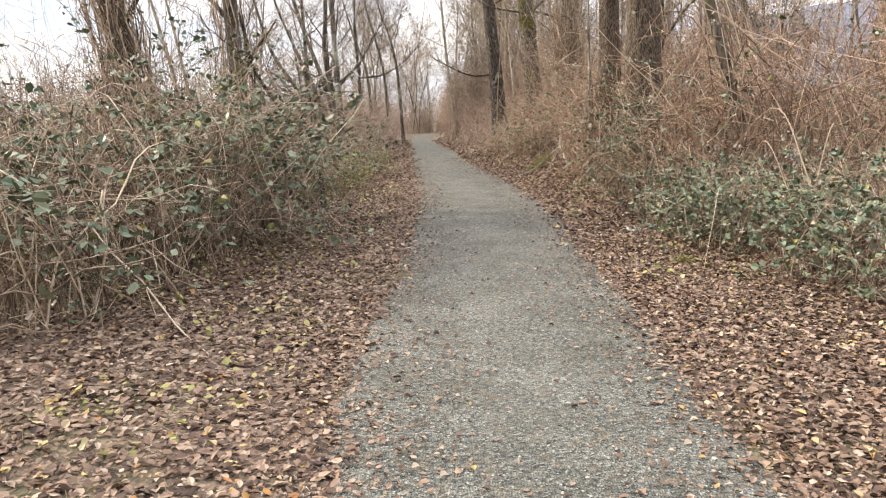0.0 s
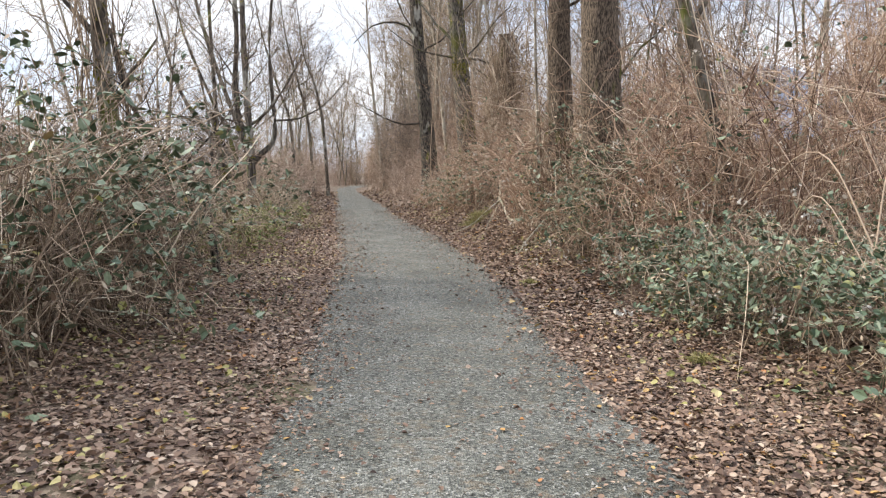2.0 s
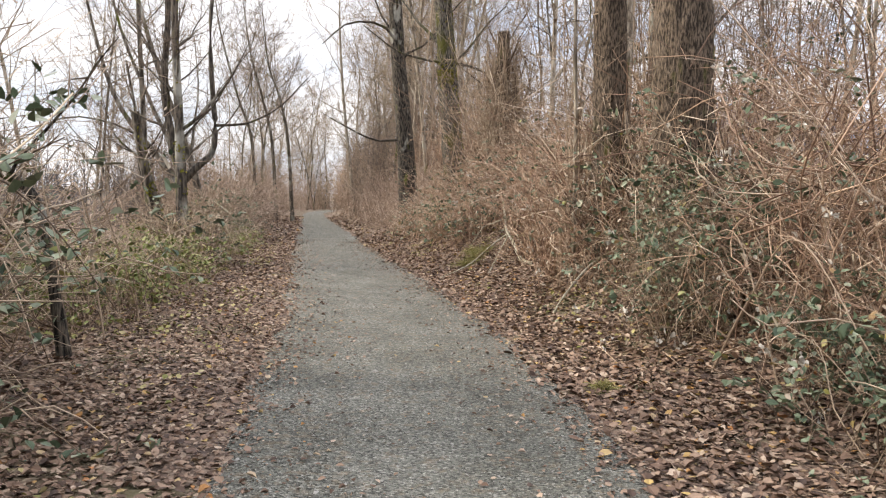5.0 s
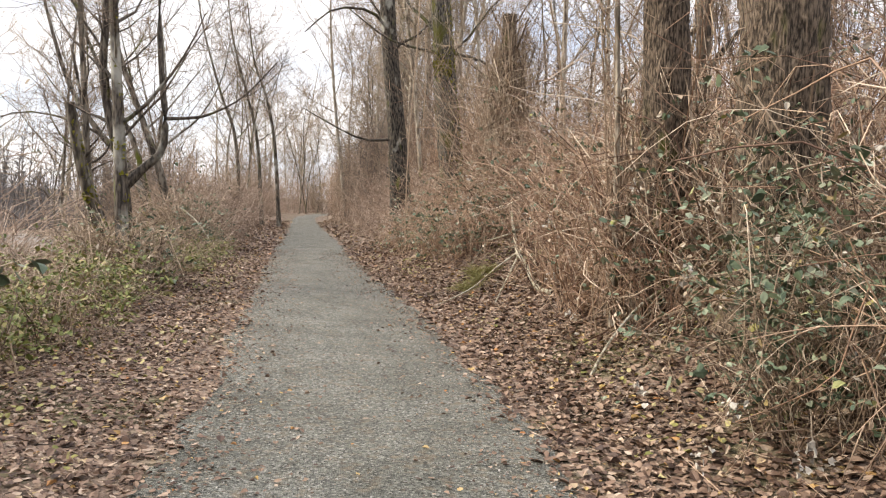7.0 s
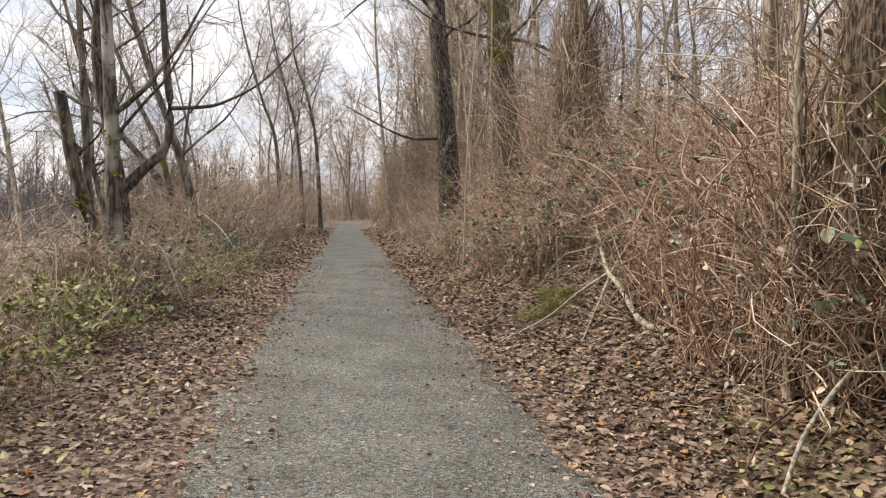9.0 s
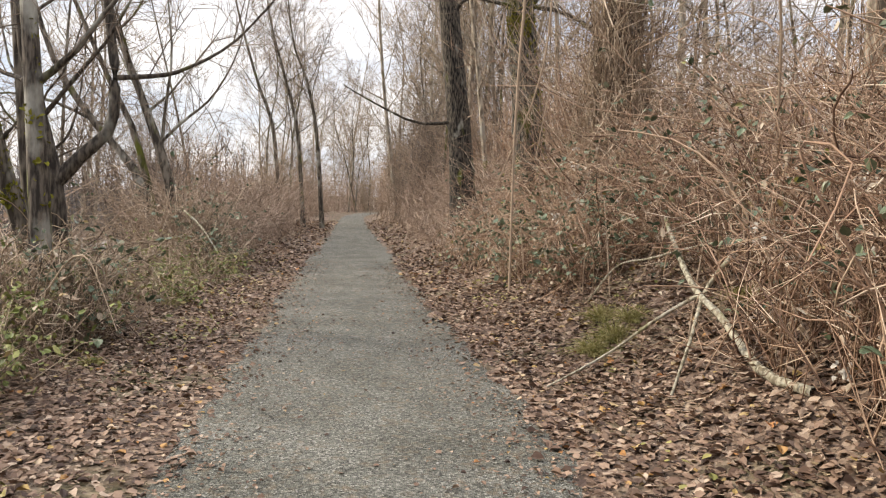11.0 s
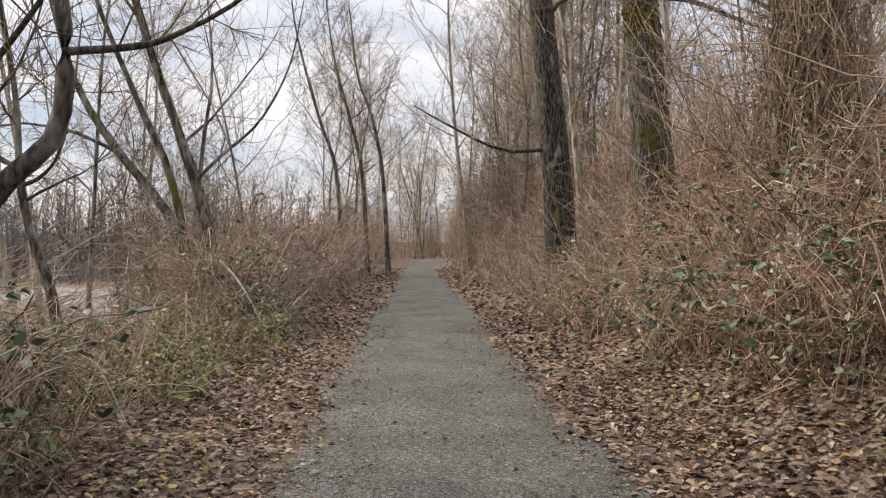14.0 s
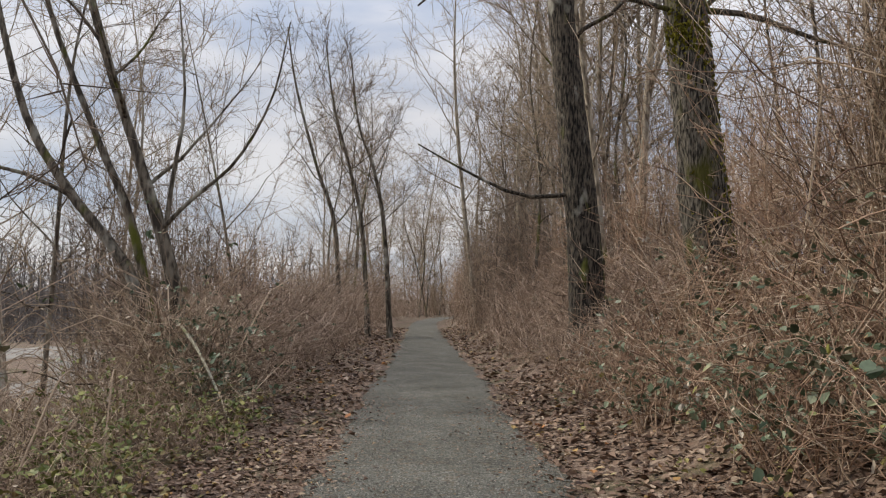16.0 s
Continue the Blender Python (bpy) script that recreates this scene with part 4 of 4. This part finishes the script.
# tall brush, one clump copied about
def brush_clump(h, mat):
    ob = thing("tall_brush", (0, 0, 0), "clump of tall bare brown saplings and twigs", "brush", "tall brush of the wood")
    n = 34
    a, q = rng.uniform(0, 2 * math.pi, n), rng.uniform(0, 0.9, n)
    k = 5
    u = np.linspace(0, 1, k)[None]
    lean = rng.normal(0, 0.16, (n, 2))
    L = h * rng.uniform(0.45, 1.1, n)
    lines = np.stack([(q * np.cos(a))[:, None] + lean[:, :1] * L[:, None] * u, (q * np.sin(a))[:, None] + lean[:, 1:] * L[:, None] * u, L[:, None] * u - 0.2], -1)
    lines = lines + np.cumsum(rng.normal(0, 0.05, (n, k, 3)) * (u > 0)[..., None], 1)
    put("stem_tangle", raw_mesh("stem_tangle", *tubes(lines, np.linspace(1, 0.3, k)[None] * rng.uniform(0.006, 0.016, (n, 1)))), mat, ob, kind="stuff")
    t, tr = sprigs(lines, 10, 0.9, 0.006, 3, (0.2, 1.0))
    g, gr = sprigs(t, 3, 0.55, 0.0048, 2, (0.1, 1.0))
    put("twig_tangle", raw_mesh("twig_tangle", *cones(t, tr)), mat, ob, kind="stuff")
    put("fine_twig_tangle", raw_mesh("fine_twig_tangle", *cones(g, gr)), mat, ob, kind="stuff")
    return ob


clumps = [brush_clump(4.2, WOOD_TWIG), brush_clump(5.5, TWIG), brush_clump(3.4, RUSSET)]
spots = []
for n, x0, x1, y0, y1 in ((5, 6.5, 11, 9, 18), (7, 5.6, 13, 18, 28), (14, 4.6, 13, 29, 40), (4, 2.6, 5.0, 36, 46), (11, 2.4, 12, 44, 62), (14, 1.0, 14, 62, 90), (8, -7.5, -4.8, 36, 52), (10, -9, -4.6, 54, 84), (6, -7, 1, 84, 96), (7, 0.6, 2.6, 48, 62), (8, 0.2, 3.0, 62, 78), (10, -3.0, 6.0, 98, 112), (2, -7.5, -5.2, 34, 37), (8, -9.5, -5.8, 11, 22)):
    for _ in range(n):
        spots.append((rng.uniform(x0, x1), rng.uniform(y0, y1)))
for i, (x, y) in enumerate(spots):
    m = pose(x, y, ground_z(x, y), rng.normal(0, 5), rng.normal(0, 5), rng.uniform(0, 360))
    if i < 3:
        clumps[i].matrix_basis = m
    else:
        copy_thing(clumps[int(rng.integers(0, 3))], m)

# wooded hill far behind the wood, coloured blue-grey to stand for haze
hx, hy = np.meshgrid(np.linspace(200, 2400, 60), np.linspace(900, 2300, 30))
hz = 255 * step(900, 1500, hy) * (0.75 + 0.25 * ripple(hx * 0.002, hy * 0.002)) * step(150, 620, hx) + 9 * ripple(hx * 0.02, hy * 0.02) - 4
ids = np.arange(hx.size).reshape(hx.shape)
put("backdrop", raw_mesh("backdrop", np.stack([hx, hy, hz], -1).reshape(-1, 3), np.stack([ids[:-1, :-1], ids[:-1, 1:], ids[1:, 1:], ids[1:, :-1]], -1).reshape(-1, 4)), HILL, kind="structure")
tagged(bpy.data.objects["backdrop"], "distant wooded hillside with blue-grey haze painted in", "hill")

# far tree line beyond the river flat
n = 620
fx, fy = rng.uniform(-130, -16, n), rng.uniform(95, 135, n)
fz = height(fx, fy) - 0.3
h = 4.5 + 7.5 * rng.uniform(0, 1, n) ** 1.5
u = np.linspace(0, 1, 4)
stems = np.stack([fx[:, None] + np.cumsum(rng.normal(0, 0.25, (n, 4)), 1), fy[:, None] + 0 * u, fz[:, None] + h[:, None] * u], -1)
st, sr = sprigs(stems, 60, 2.2, 0.034, 2, (0.1, 1.0))
put("far_trees", raw_mesh("far_trees", *tubes(stems, np.array([[0.10, 0.08, 0.05, 0.02]]) * rng.uniform(0.5, 1.4, (n, 1)))), FAR)
put("far_twigs", raw_mesh("far_twigs", *cones(st, sr)), FAR)
tagged(bpy.data.objects["far_twigs"], "bare crowns of the distant trees", "trees", kind="stuff")
tagged(bpy.data.objects["far_trees"], "distant line of bare trees across river flat", "trees", kind="stuff")
n = 3000
c, r = canes(n, -66, 90, 58, 10, 2.4, 2.4, 0.045, 0.4, 4, 0.9)
put("far_scrub", raw_mesh("far_scrub", *tubes(c, r)), FAR)
tagged(bpy.data.objects["far_scrub"], "brown scrub along the far river bank", "scrub", kind="stuff")

# ---- fallen branches, saplings, grass ----
def branch(name, pts, r0, r1, label, category, mat=None, forks=(), group=""):
    base = np.array(pts[0], float)
    ob = thing(name, base, label, category, group)
    l = spline(np.asarray(pts, float) - base, 18)
    put("stem", raw_mesh("stem", *tubes(l[None], np.linspace(r0, r1, 18)[None], 7, 0.06)), mat or BRANCH, ob)
    for p, a, b in forks:
        f = spline(np.asarray(p, float) - base, 12)
        put("fork", raw_mesh("fork", *tubes(f[None], np.linspace(a, b, 12)[None], 6, 0.06)), mat or BRANCH, ob)
    return ob


def near_ground(x, y, z):
    return (x, y, ground_z(x, y) + z)


branch("fallen_branch", [near_ground(2.55, 15.5, 0.02), near_ground(2.8, 15.75, 0.16), near_ground(3.1, 15.85, 0.3), near_ground(3.5, 15.9, 0.33)], 0.012, 0.017, "grey fallen branch propped in the thicket", "branch")
branch("fallen_branch", [(3.12, 21.28, 1.4), (3.1, 21.1, 1.28), (3.02, 20.5, 1.0), (2.94, 19.97, 0.85), (2.96, 19.6, 0.74), near_ground(2.98, 19.0, 0.06), near_ground(3.05, 18.5, 0.02)], 0.018, 0.034, "forked pale fallen branch lying on the bank", "branch", None, (
    ([(3.1, 19.75, 1.19), (2.98, 19.95, 0.88), (2.74, 19.6, 0.55), near_ground(2.53, 19.34, 0.02)], 0.022, 0.010),
    ([(2.94, 19.97, 0.85), (2.7, 20.25, 0.6), near_ground(2.4, 20.5, 0.1), near_ground(1.85, 20.3, 0.02)], 0.018, 0.007)))
branch("fallen_branch", [near_ground(2.7, 22.3, 0.1), (2.91, 22.05, 0.88), (3.05, 21.4, 1.02), (3.27, 20.52, 1.22), (3.6, 19.9, 1.3)], 0.008, 0.013, "thin pale crooked branch hung over brambles", "branch")
branch("fallen_branch", [near_ground(-1.75, 10.0, 0.03), near_ground(-2.08, 10.4, 0.12), near_ground(-2.4, 10.2, 0.30), near_ground(-2.9, 10.3, 0.5)], 0.006, 0.012, "pale bare stick leaning out of the brambles", "branch")
branch("fallen_branch", [near_ground(-1.6, 9.3, 0.02), near_ground(-1.9, 9.5, 0.16), near_ground(-2.2, 9.2, 0.24), near_ground(-2.7, 9.3, 0.4)], 0.006, 0.010, "pale bare stick leaning out of the brambles", "branch")
branch("fallen_branch", [near_ground(-2.3, 28.6, 0.02), near_ground(-2.6, 28.9, 0.45), near_ground(-3.0, 29.4, 0.85), near_ground(-3.5, 30.2, 1.1)], 0.012, 0.022, "lichened dead branch leaning against the clump", "branch")

# long arching canes over the thickets
for i in range(100):
    y = rng.uniform(6.5, 30)
    right = rng.uniform() < 0.62
    s = (rng.uniform(2.3, 3.6) if right else -rng.uniform(2.5, 3.8))
    x = float(centre(y)) + s
    L, az, top = rng.uniform(0.9, 2.2), rng.uniform(0, 2 * math.pi), rng.uniform(0.5, 1.5)
    if math.cos(az) * (1 if right else -1) < -0.2:
        az = math.pi - az
    dx, dy = L * math.cos(az), L * math.sin(az)
    pts = [near_ground(x, y, -0.02), near_ground(x + 0.25 * dx, y + 0.25 * dy, top * 0.55), near_ground(x + 0.55 * dx, y + 0.55 * dy, top), near_ground(x + dx, y + dy, top * rng.uniform(0.3, 0.9))]
    branch("arching_cane", pts, rng.uniform(0.006, 0.011), 0.003, "long pale arching bramble cane", "cane", CANE, group="arching canes")
branch("hanging_vine", [near_ground(3.7, 20.4, -0.03), (3.5, 20.1, 3.2), (2.9, 19.6, 4.8), (2.0, 18.9, 5.4), (1.42, 18.5, 4.6), (1.30, 18.4, 3.0), (1.25, 18.4, 2.0), (1.25, 18.4, 1.02)], 0.012, 0.0065, "long pale dead vine arching over and hanging down", "vine", CANE, (([(1.40, 18.42, 3.4), (1.42, 18.4, 2.6), (1.36, 18.4, 2.12), (1.17, 18.4, 1.62)], 0.006, 0.004), ([(1.255, 18.4, 1.4), (1.30, 18.42, 1.38), (1.33, 18.42, 1.12)], 0.004, 0.003)))


def tuft(x, y, size, n=280):
    z = ground_z(x, y)
    a, el = rng.uniform(0, 2 * math.pi, n), rng.uniform(0.4, 1.4, n)
    L = size * rng.uniform(0.5, 1.2, n)
    q = rng.uniform(0, 0.4 * size, n)
    b = rng.uniform(0, 2 * math.pi, n)
    u = np.linspace(0, 1, 4)[None]
    lines = np.stack([(q * np.cos(b))[:, None] + L[:, None] * u * np.cos(a)[:, None] * np.cos(el)[:, None], (q * np.sin(b))[:, None] + L[:, None] * u * np.sin(a)[:, None] * np.cos(el)[:, None], L[:, None] * (u * np.sin(el)[:, None] - 0.5 * u * u)], -1)
    ob = put("grass_tuft", raw_mesh("grass_tuft", *tubes(lines, np.full((n, 4), 0.0028) * np.array([[1, 1, 0.8, 0.3]]))), GRASS)
    ob.location = (x, y, z)
    tagged(ob, "yellow-green grass tuft in the leaf litter", "grass", "grass tufts")


for x, y, s in ((2.42, 20.9, 0.34), (2.62, 21.0, 0.36), (2.85, 21.2, 0.32), (3.44, 20.2, 0.3), (2.69, 21.7, 0.34), (2.5, 8.0, 0.18), (2.1, 12.4, 0.16), (-2.2, 24.6, 0.2), (-1.9, 21.0, 0.16)):
    tuft(x, y, s)
